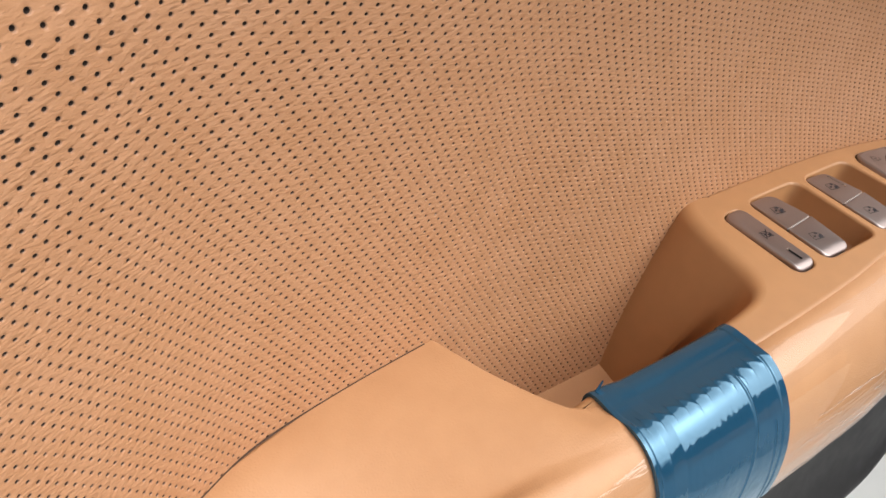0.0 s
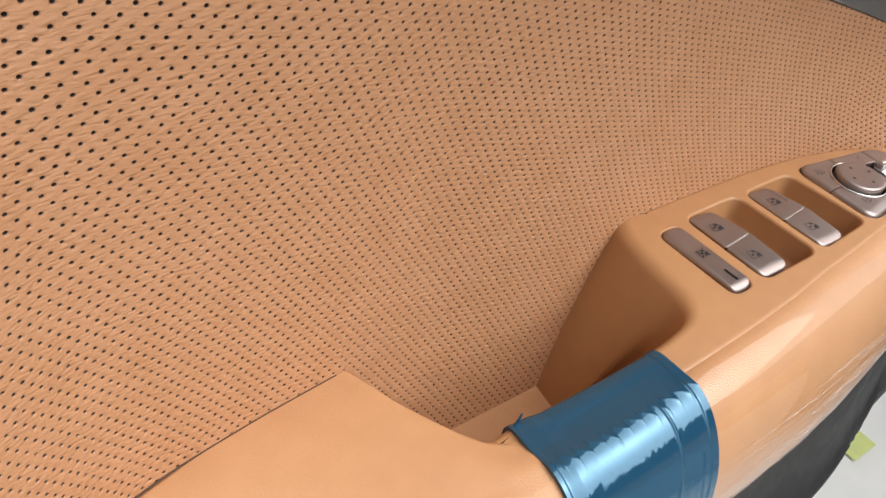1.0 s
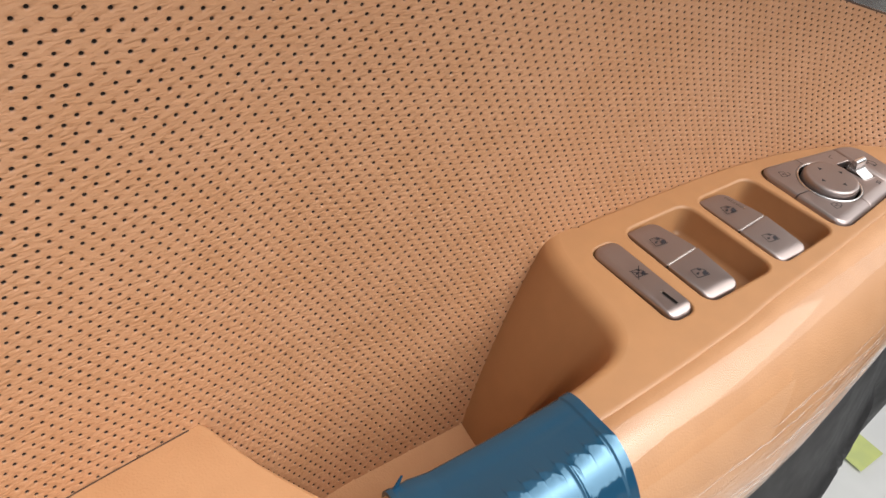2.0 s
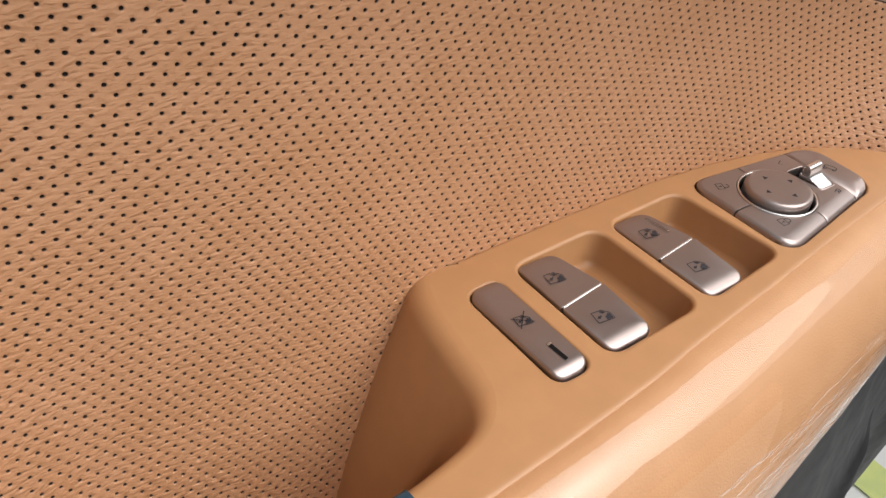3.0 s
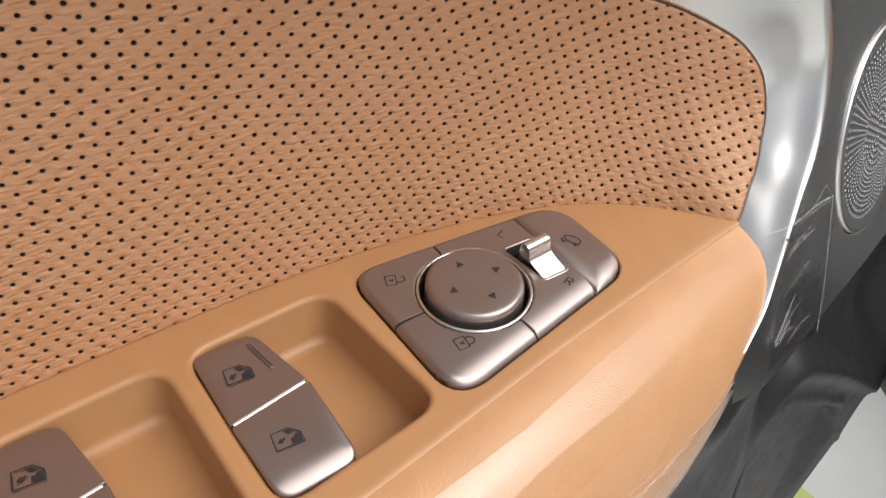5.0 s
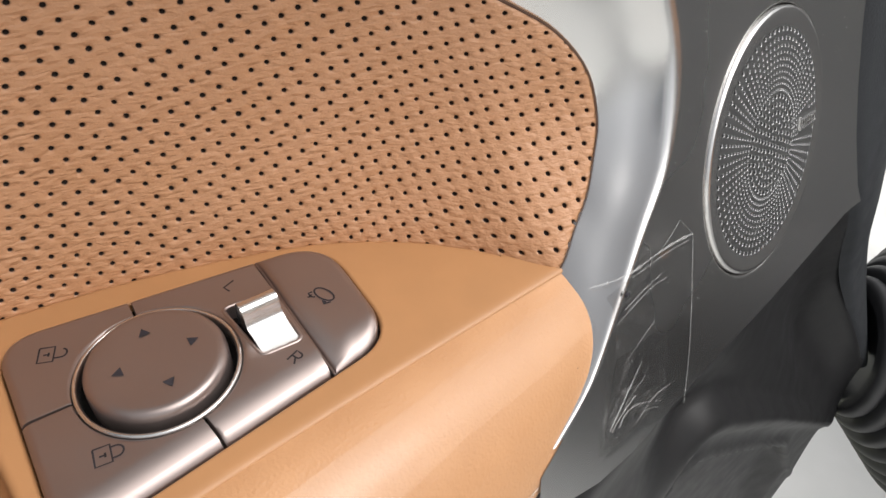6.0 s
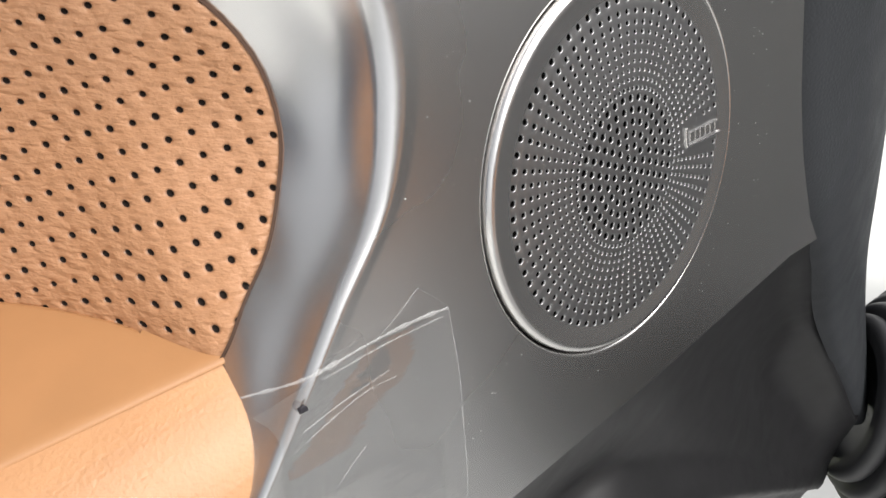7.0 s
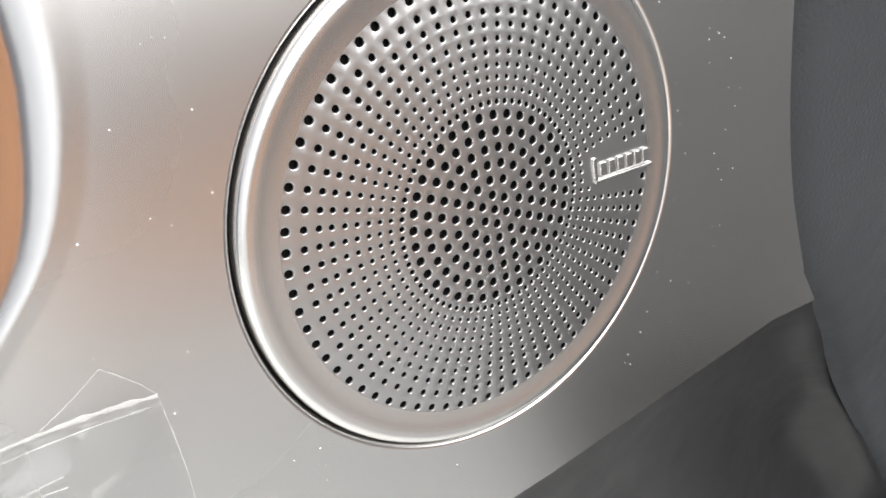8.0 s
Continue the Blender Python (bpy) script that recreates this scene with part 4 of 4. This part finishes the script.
def grille():
    verts, faces, index = [], [], []
    LOGO = lambda u, w: (18.6 < u < 34.0) and (-8.2 + (u - 19) * -0.05 < w - (u - 19.5) * -0.13 + 0.0) and (w + (u - 19.5) * 0.13 < 2.2) and (w + (u - 19.5) * 0.13 > -5.2)
    rings = [(0.0, 1.15, 1, 0.66, 0)]
    for k in range(1, 7):
        rings.append((2.29 * k, 1.15, 6 * k, 0.68, 0.5 * (k % 2)))
    for r, d in ((15.5, 0.40), (17.2, 0.33), (18.8, 0.33), (20.4, 0.34), (22.1, 0.36), (23.8, 0.38), (25.6, 0.41), (27.3, 0.45), (29.3, 0.50), (31.7, 0.60)):
        rings.append((r, 0.8, 72, d, 0.5))
    cuts = [0.0] + [0.5 * (rings[k][0] + rings[k + 1][0]) for k in range(len(rings) - 1)] + [32.6]

    def add(points):
        at = len(verts)
        verts.extend(points)
        return list(range(at, at + len(points)))

    def height(u, w):
        return 0.34 + 0.66 * (1 - (u * u + w * w) / 34.5 ** 2)

    for k, (r, _, count, hr, phase) in enumerate(rings):
        lo, hi = cuts[k], cuts[k + 1]
        for c in range(count):
            mid = (c + phase) * 2 * math.pi / count
            half = math.pi / count
            if count == 1:
                rim_pts = [(hi * math.cos(a), hi * math.sin(a)) for a in np.linspace(0, 2 * math.pi, 12, endpoint=False)]
                cu, cw = 0.0, 0.0
                aa = np.linspace(0, 2 * math.pi, 12, endpoint=False)
            else:
                cu, cw = r * math.cos(mid), r * math.sin(mid)
                n_out = 4
                angs = np.linspace(mid - half, mid + half, n_out + 1)
                outer = [(hi * math.cos(a), hi * math.sin(a)) for a in angs]
                mr = 0.5 * (lo + hi)
                inner = [(lo * math.cos(a), lo * math.sin(a)) for a in angs[::-1]]
                rim_pts = outer + [(mr * math.cos(angs[-1]), mr * math.sin(angs[-1]))] + inner + [(mr * math.cos(angs[0]), mr * math.sin(angs[0]))]
                aa = np.array([math.atan2(p[1] - cw, p[0] - cu) for p in rim_pts])
            if LOGO(cu, cw):
                ids = add([(u, w, height(u, w)) for u, w in rim_pts])
                faces.append(ids)
                index.append(0)
                continue
            levels = [rim_pts]
            level_ids = [add([(u, w, height(u, w)) for u, w in rim_pts])]
            for rad, dep in ((hr + 0.11, 0.0), (hr + 0.07, -0.01), (hr + 0.02, -0.06), (hr - 0.01, -0.3), (hr - 0.03, -1.1)):
                level_ids.append(add([(cu + rad * math.cos(a), cw + rad * math.sin(a), height(cu + rad * math.cos(a), cw + rad * math.sin(a)) + dep) for a in aa]))
            m = len(aa)
            for q, (a, b) in enumerate(zip(level_ids, level_ids[1:])):
                for j in range(m):
                    faces.append((a[j], a[(j + 1) % m], b[(j + 1) % m], b[j]))
                    index.append(1 if q >= 4 else 0)
            faces.append(level_ids[-1])
            index.append(1)
    p = np.array(verts)
    return spk(p[:, 0], p[:, 1], p[:, 2]), faces, index


v, f, index = grille()
solid("grille", v, f, [grille_mat, gap_mat], speaker, "grey perforated grille with radial rows of holes", index=index, sharp=40)


def plane_box(name, u0, u1, w0, w1, h0, h1, mat, parent, shear=0.0, label="", bevel=0.12):
    bm = bmesh.new()
    bmesh.ops.create_cube(bm, size=1)
    bmesh.ops.scale(bm, vec=(u1 - u0, w1 - w0, h1 - h0), verts=bm.verts)
    bmesh.ops.bevel(bm, geom=bm.edges[:], offset=bevel, segments=2, affect="EDGES")
    bmesh.ops.translate(bm, vec=((u0 + u1) / 2, (w0 + w1) / 2, (h0 + h1) / 2), verts=bm.verts)
    for vert in bm.verts:
        u, w, h = vert.co
        vert.co = Vector(spk(u, w + shear * (u - u0), h))
    return part(name, bm, mat, parent, label)


badge = plane_box("badge_bar", 19.6, 32.6, -3.8, -3.2, 0.3, 1.2, ring_mat, speaker, -0.12, "plain raised silver bar of the badge")
plane_box("badge_post", 19.5, 20.3, -3.7, 0.5, 0.3, 1.15, ring_mat, badge)
for k in range(6):
    u = 20.9 + 1.92 * k
    drop = -0.12 * (u - 19.6)
    plane_box("badge_block", u, u + 1.5, -2.75 + drop, -0.5 + drop, 0.3, 1.15, ring_mat, badge, -0.12)


# ---- black lower door, front end of the door, wiring boot ----
lower = empty("lower_door_panel", "black grained plastic lower door panel with a storage pocket", "door panel")
TOP_X = [-420, -200, -86, 60, 110, 137, 153, 170, 184, 190, 205, 239, 286, 352, 372, 395, 425, 450, 468, 492]
TOP_Y = [-70, -70, -70, -66, -70, -69.6, -66.2, -63.0, -63.0, -62, -58.5, -52.5, -44.3, -31.4, -28.5, -25.5, -22.5, -29, -38, -44]
TOP_Z = [-80, -78, -74, -54, -42, -35, -29, -30, -41, -44.8, -47.5, -48.5, -51.6, -53.4, -58, -90, -133, -170, -200, -236]


def lower_section(x):
    """From the metal's edge down over the pocket's lip."""
    ty, tz = float(pchip(TOP_X, TOP_Y, x)), float(pchip(TOP_X, TOP_Z, x))
    ry = float(pchip([-420, 100, 250, 300, 340, 370, 410, 440, 470], [-112, -97, -66, -52, -46, -47, -56, -55, -50], x))
    rz = -212.0 - 22 * max(0.0, (x - 410) / 60)
    deep = 16.0 * float(np.clip((215 - x) / 50, 0, 1))
    plain = [(ty + 8, tz + 4), (ty + 0.5, tz - 0.5), (ty + 2 + deep, max(tz - 20, 0.94 * tz + 0.06 * rz)), (ty + 3 + deep, max(tz - 30, 0.9 * tz + 0.1 * rz)),
             (ty + 3, 0.85 * tz + 0.15 * rz), (ty + 4, 0.66 * tz + 0.34 * rz), (0.75 * ty + 0.25 * ry + 2, 0.4 * tz + 0.6 * rz), (0.35 * ty + 0.65 * ry + 3, 0.16 * tz + 0.84 * rz),
             (ry + 4, rz + 7), (ry - 1, rz + 1), (ry - 1.5, rz - 8), (ry + 3, rz - 22), (ry + 9, rz - 60), (ry + 14, rz - 240)]
    # ahead of the armrest a slanting shelf with the pocket's mouth under it
    top = float(pchip([200, 250, 270, 290, 330, 392, 484], [-190, -168, -142, -128, -152, -202, -283], x))
    mouth = top - 34.0 - 26 * max(0.0, (x - 425) / 40)
    bite = float(np.clip((462 - x) / 25, 0, 1))
    mid = min(0.5 * (tz + top), tz - 3)
    e = float(np.clip((x - 425) / 50, 0, 1))
    back = 6 * (1 - e)
    shelf = [(ty + 8, tz + 4), (ty + 0.5, tz - 0.5), (ty + back, 0.6 * tz + 0.4 * mid), (max(ty, -44) + back, mid), (-34 - 11 * e, 0.3 * mid + 0.7 * top), (-37 - 9 * e, top + 8), (-47, top), (-47.5, top - 7),
             (-43, top - 19), (-44, mouth + 5), (-45.5, mouth), (-44 + 4 * bite, mouth - 5), (-43 + 10 * bite, mouth - 30), (-40, mouth - 230)]
    w = float(np.clip((x - 235) / 55, 0, 1))
    w = w * w * (3 - 2 * w)
    return smooth_path([(p[0] * (1 - w) + q[0] * w, p[1] * (1 - w) + q[1] * w) for p, q in zip(plain, shelf)], 90)


xs = np.r_[np.linspace(-420, 190, 60), np.linspace(195, 487, 68)]
rows = [np.c_[np.full(90, x), lower_section(x)] for x in xs]
for step in (1, 2, 3, 4):
    wrap = rows[127].copy()
    wrap[:, 0] += 7 * math.sin(step * 0.39)
    wrap[:, 1] += 7 * (1 - math.cos(step * 0.39)) + (30 if step == 4 else 0)
    rows.append(wrap)
solid("panel", np.vstack(rows), grid_faces(len(rows), 90), black_mat, lower)


def front_end():
    """The grained end of the door, from the metal's edge to the shut line and round it."""
    start = smooth_path([(372, 22, 160), (362, 13, 95), (356, 4.5, 60), (352, -4, 34), (350.5, -10, 14), (352, -16.5, -7), (356, -22, -25), (362.5, -27, -43), (369, -28.5, -58), (394, -27.5, -90), (424, -25.5, -133), (449, -31, -170), (471, -38.5, -204), (494, -45, -240)], 70)
    end = np.array([(431.5 - 0.608 * z, 5.4 - 0.043 * z, z) for z in np.linspace(150, -262, 70)])
    out = []
    for a in np.linspace(0, 1, 26):
        p = start * (1 - a) + end * a
        p[:, 1] -= 9.0 * math.sin(math.pi * min(a, 1)) ** 0.8 * (1 - 0.4 * a)
        if a < 0.1:
            p[:, 1] += 3.0 * (1 - a / 0.1) ** 2
        out.append(p)
    for turn in np.linspace(0.2, 1.7, 8):
        p = end.copy()
        p[:, 0] += 10 * math.sin(turn) * 0.5
        p[:, 1] += 14 * (1 - math.cos(turn)) + (60 if turn > 1.6 else 0)
        out.append(p)
    return out


rows = front_end()
solid("front_end", np.vstack(rows), [f[::-1] for f in grid_faces(len(rows), len(rows[0]))], end_mat, lower, "grained black front end of the door")

boot = empty("wiring_boot", "black rubber wiring boot with round folds at the door's front", "wiring boot")


def fold_ring(k):
    r0 = 94 - 8.5 * max(0, 6 - k)
    axis = Vector((0.711, -0.703, -0.057)).normalized()
    ex = axis.cross(Vector((0, 0, 1))).normalized()
    ey = axis.cross(ex)
    c = Vector((553, -61, -252)) + axis * (8.0 * (k - 6))
    prof = [(r0 - 7, -5.0)] + [(r0 + 5.2 * math.cos(a), 5.4 * math.sin(a)) for a in np.linspace(-1.9, 1.9, 12)] + [(r0 - 7, 5.0)]
    return lathe(prof, c, 64, ex, ey, axis, close=k in (0, 12))


for k in range(13):
    v, f = fold_ring(k)
    solid("fold", v, f, rubber_mat, boot)

# ---- clear protective film ----
film = empty("protective_film", "clear creased protective film on the armrest roll and trim", "film")


FILM_FROM = lambda x: np.interp(x, [-186, -158, -90, 15, 96, 150, 197], [24, 17, 5.5, 7.5, 10.5, 8.0, 4.0])


def film_over_roll(x0, x1, count):
    rows = []
    for x in np.linspace(x0, x1, count):
        q = bolster_profile(x, 90)
        run = np.r_[0, np.cumsum(np.hypot(*np.diff(q, axis=0).T))]
        q = np.stack([np.interp(np.linspace(FILM_FROM(x), run[-1] * 0.88, 25), run, q[:, c]) for c in (0, 1)], 1)
        n = normals2d(q, closed=False)
        n = -n if n[3, 1] < 0 else n
        lift = np.array([0.15 + (min(1.0, (a - 13) / 4) * 0.35 * noise.noise(Vector((x * 0.05 + a * 0.35, a * 1.1 - x * 0.03, 5.0))) if a > 13 else 0) for a in range(len(q))])
        rows.append(np.c_[np.full(len(q), x), q + n * lift[:, None]])
    f = grid_faces(len(rows), 25)
    v = np.vstack(rows)
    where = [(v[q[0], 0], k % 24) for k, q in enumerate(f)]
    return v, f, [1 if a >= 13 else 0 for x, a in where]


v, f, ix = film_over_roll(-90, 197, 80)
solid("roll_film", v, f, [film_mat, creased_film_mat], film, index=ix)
v, f, ix = film_over_roll(-186, -157.5, 24)
solid("roll_film", v, f, [creased_film_mat, creased_film_mat], film, "short creased piece of film beside the tape", index=ix)


def film_flap():
    left = smooth_path([(196, -41, 0.5), (199, -46, -3), (199, -51, -10), (197, -54, -18), (193, -57.5, -31), (191, -60, -39)], 24)
    right_e = smooth_path([(230.5, -43.0, 2.0), (230.5, -46.5, -9), (229.5, -50, -18), (228, -54.5, -30), (227, -57, -37), (225.5, -59.5, -44)], 24)
    rows = []
    for t in np.linspace(0, 1, 20):
        p = left * (1 - t) + right_e * t
        wob = np.array([noise.noise(Vector((t * 4, k * 0.22, 2.0))) * 0.22 + noise.noise(Vector((t * 9, k * 0.6, 7.0))) * 0.08 + 0.8 * (1 - k / 23) for k in range(24)])
        p = p + GN * (wob * math.sin(math.pi * t))[:, None]
        h = to_spk(p)[:, 2]
        rows.append(p + GN * np.clip(0.6 - h, 0, None)[:, None])
    return rows


rows = film_flap()
solid("flap", np.vstack(rows), grid_faces(len(rows), 24), flap_mat, film)


def ribbon(points, width, mat, name, lift=0.3, seed=1):
    p = smooth_path(points, 40)
    d = np.gradient(p, axis=0)
    d /= np.linalg.norm(d, axis=1, keepdims=True)
    side = np.cross(d, GN)
    w = np.array([0.62 * width * (0.25 + 1.5 * abs(noise.noise(Vector((k * 0.35, seed, 0))))) for k in range(40)])[:, None]
    a, b, c = p - side * w, p + GN * (lift + w * 0.6), p + side * w
    return solid(name, np.vstack([a, b, c]), grid_faces(3, 40), mat, film)


ribbon([(230.5, -43, 2), (230.5, -46.5, -9), (229.5, -50, -18), (228, -54.5, -30), (225.5, -59.5, -44)], 0.16, film_edge_mat, "cut_edge", lift=0.1, seed=2)
ribbon([(197, -41.5, 1.0), (206, -44.0, 2.2), (216, -43.4, 2.8), (224, -42.8, 2.6), (230.5, -42.8, 2.2)], 1.0, film_edge_mat, "crease", lift=0.1, seed=3)
ribbon([(208, -44.5, 1.0), (220, -43.4, 1.2), (229.5, -43.0, 0.9)], 0.3, film_edge_mat, "crease", lift=0.1, seed=12)
ribbon([(217, -43.5, 2.5), (222, -42.2, 5.0), (226, -41.0, 7.4)], 0.12, film_edge_mat, "crease", lift=0.1, seed=4)
ribbon([(226, -41.0, 7.4), (228.6, -41.7, 4.6), (230.5, -42.6, 2.2)], 0.1, film_edge_mat, "crease", lift=0.1, seed=5)
ribbon([(201, -48.5, -7), (208, -47.5, -4.5), (214, -46.8, -3.0), (219, -46.4, -3.4)], 0.2, film_edge_mat, "crease", lift=0.1, seed=6)
ribbon([(203, -52, -20), (207, -52, -13), (211, -51.5, -9)], 0.15, film_edge_mat, "crease", lift=0.1, seed=7)
ribbon([(199, -57, -40), (203, -56, -30), (208, -55.5, -23)], 0.2, film_edge_mat, "crease", lift=0.1, seed=8)
ribbon([(206, -58.5, -38), (212, -57.5, -33), (219, -57, -33)], 0.16, film_edge_mat, "crease", lift=0.1, seed=9)

ribbon([(194.1, -59.1, -30.7), (200.8, -56.3, -26.2), (208.6, -53.0, -21.0)], 0.3, film_edge_mat, "crease", lift=0.2, seed=21)
ribbon([(197.8, -59.0, -32.4), (201.6, -57.6, -30.5), (208.2, -57.1, -32.8), (217.5, -57.3, -38.8)], 0.28, film_edge_mat, "crease", lift=0.2, seed=22)
ribbon([(209.4, -58.0, -36.1), (213.7, -57.8, -38.1), (218.0, -58.3, -41.8)], 0.22, film_edge_mat, "crease", lift=0.1, seed=23)
ribbon([(203.0, -48.1, -3.6), (210.2, -46.5, -3.2), (218.6, -44.9, -3.3)], 0.2, film_edge_mat, "crease", lift=0.15, seed=24)
ribbon([(194.7, -59.3, -31.5), (200, -57.6, -29.5), (205.4, -56.2, -28.5)], 0.2, film_edge_mat, "crease", lift=0.15, seed=25)



def roll_crease(x0, x1, low, seed, width=0.2):
    """A fine long fold of the film on the roll's lower side; low: how far down the section, 0 to 1."""
    pts = []
    for t in np.linspace(0, 1, 9):
        x = x0 + (x1 - x0) * t
        q = bolster_profile(x, 90)
        at = min(88, int(90 * (low + 0.03 * t + 0.004 * noise.noise(Vector((t * 3, seed, 1.0))))))
        d = q[at + 1] - q[at - 1]
        d = np.array([d[1], -d[0]]) / np.linalg.norm(d)
        d = d if d[0] < 0 else -d
        pts.append((x, *(q[at] + d * 0.5)))
    return ribbon(pts, width, film_edge_mat, "crease", lift=0.15, seed=seed)


rng = random.Random(5)
for k in range(26):
    start = rng.uniform(-70, 120)
    roll_crease(start, min(186, start + rng.uniform(14, 60)), rng.uniform(0.42, 0.66), 40 + k, rng.choice((0.12, 0.16, 0.3)))

# ---- crumbs and dust ----


def crumb(name, place, size, seed, label):
    """A small irregular dark crumb."""
    rng = random.Random(seed)
    bm = bmesh.new()
    bmesh.ops.create_icosphere(bm, subdivisions=2, radius=size)
    for vert in bm.verts:
        k = 1 + 0.45 * noise.noise(vert.co * (1.3 / size) + Vector((seed, 0, 0)))
        vert.co = Vector((vert.co.x * k * rng.uniform(0.9, 1.1), vert.co.y * k * 0.6, vert.co.z * k)) + Vector(place)
    ob = part(name, bm, ink_mat, None)
    return tagged(ob, label, "crumb")


crumb("crumb", (203.9, -46.9, -0.1), 0.75, 3, "tiny dark crumb stuck on the clear film")
crumb("crumb", (187.2, -50.6, -10.9), 0.35, 8, "tiny dark speck lying on the armrest roll")


def dust():
    """Fine pale dust on the metal field."""
    rng = random.Random(11)
    verts, faces = [], []
    while len(faces) < 150:
        u, w = rng.uniform(-72, 68), rng.uniform(-48, 55)
        p = spk(u, w, 0.06)
        if u * u + w * w < 40 ** 2 or p[2] < -40 or u > 62 - 0.25 * abs(w) or u < -58 + 0.35 * w:
            continue
        r = rng.choice((0.06, 0.08, 0.1, 0.13))
        at = len(verts)
        verts += [spk(u + r * math.cos(a) * rng.uniform(0.6, 1.4), w + r * math.sin(a), 0.06) for a in np.linspace(0, 2 * math.pi, 6, endpoint=False)]
        faces.append(list(range(at, at + 6)))
    return np.array(verts), faces


v, f = dust()
ob = solid("dust", v, f, dust_mat, None, smooth=False)
tagged(ob, "fine pale dust specks on the metal trim", "dust", kind="stuff")

# ---- outside ----
ground_v = np.array([(-60000, -60000, -620), (60000, -60000, -620), (60000, 60000, -620), (-60000, 60000, -620)], float)
gr = solid("ground", ground_v, [(0, 1, 2, 3)], ground_mat, smooth=False)
tagged(gr, "pale sunlit paving beside the car", "ground", kind="structure")

line_v = np.array([(578, -60, -616), (632, -60, -616), (622, 600, -616), (568, 600, -616)], float)
tagged(solid("ground_line", line_v, [(0, 1, 2, 3)], line_mat, smooth=False), "yellow-green painted line on the pale paving", "ground marking", kind="structure")

# ---- plain unseen car round the open door, added for light and reflections; its side runs off at an angle from the hinge ----


def side(k, w, z):
    """A place by the car's side: k back from the hinge pillar, w into the car."""
    return (800 - 420 * k + 907 * w, -700 - 907 * k - 420 * w, z)


def side_wall(k0, k1, w0, w1, z0, z1):
    return [side(k0, w0, z0), side(k1, w0, z0), side(k1, w1, z1), side(k0, w1, z1)]


cabin = [("door_shell", [(-430, 90, -330), (440, 90, -330), (440, 110, 190), (-430, 110, 230)], dark_blue_mat, "plain dark outer shell of the open door"),
         # unseen grey and black walls, added for what the metal field reflects
         ("added_front_wall", [(800, -700, -380), (1150, 60, -380), (1130, 60, 260), (790, -680, 260)], front_wall_mat, "plain grey wall for the front pillar, unseen, added to shape reflections"),
         ("added_black_wall", [(800, -700, -610), (1150, 60, -610), (1150, 60, -384), (800, -700, -384)], black_mat, "plain unseen black wall, added to darken the metal's reflection"),
         ("cabin_wall_sill", side_wall(0.0, 1.3, 0.0, 0.12, -610, -150), sill_mat, "plain white sill, unseen, added for pale reflections in the metal"),
         ("cabin_wall_seat", side_wall(0.05, 1.3, 0.16, 0.34, -150, 110), seat_mat, "plain tan seat side facing the open door"),
         ("added_far_wall", side_wall(-0.3, 3.0, 1.45, 1.45, -600, 716), far_mat, "plain unseen grey far side, added to keep sky out of reflections"),
         ("added_white_wall", side_wall(1.3, 3.2, 0.0, 0.03, -560, 250), sill_mat, "plain unseen white wall, added for pale reflections in the trim"),
         # unseen wall, added so the trim band reflects something dark blue
         ("reflection_wall", [(-2700, 1900, -610), (-2700, -1500, -610), (-2700, -1500, 1250), (-2700, 1900, 1250)], dark_blue_mat, "plain unseen dark blue wall, added for the trim's dark reflection"),
         # unseen roof, sized to block sky yet leave the seat lit
         ("added_roof", side_wall(0.45, 3.2, 0.5, 1.5, 720, 724), far_mat, "plain unseen roof, added to hold back sky light")]
for name, pts, mat, lab in cabin:
    p = np.array(pts, float)
    c = p.mean(0)
    nrm = np.cross(p[1] - p[0], p[2] - p[0])
    nrm /= np.linalg.norm(nrm)
    m = len(p)
    back = p + nrm * 12
    faces = [list(range(m)), [m + k for k in range(m)][::-1]] + [[k, m + k, m + (k + 1) % m, (k + 1) % m] for k in range(m)]
    tagged(solid(name, np.vstack([p, back]), faces, mat, smooth=False), lab, "cabin", kind="structure")
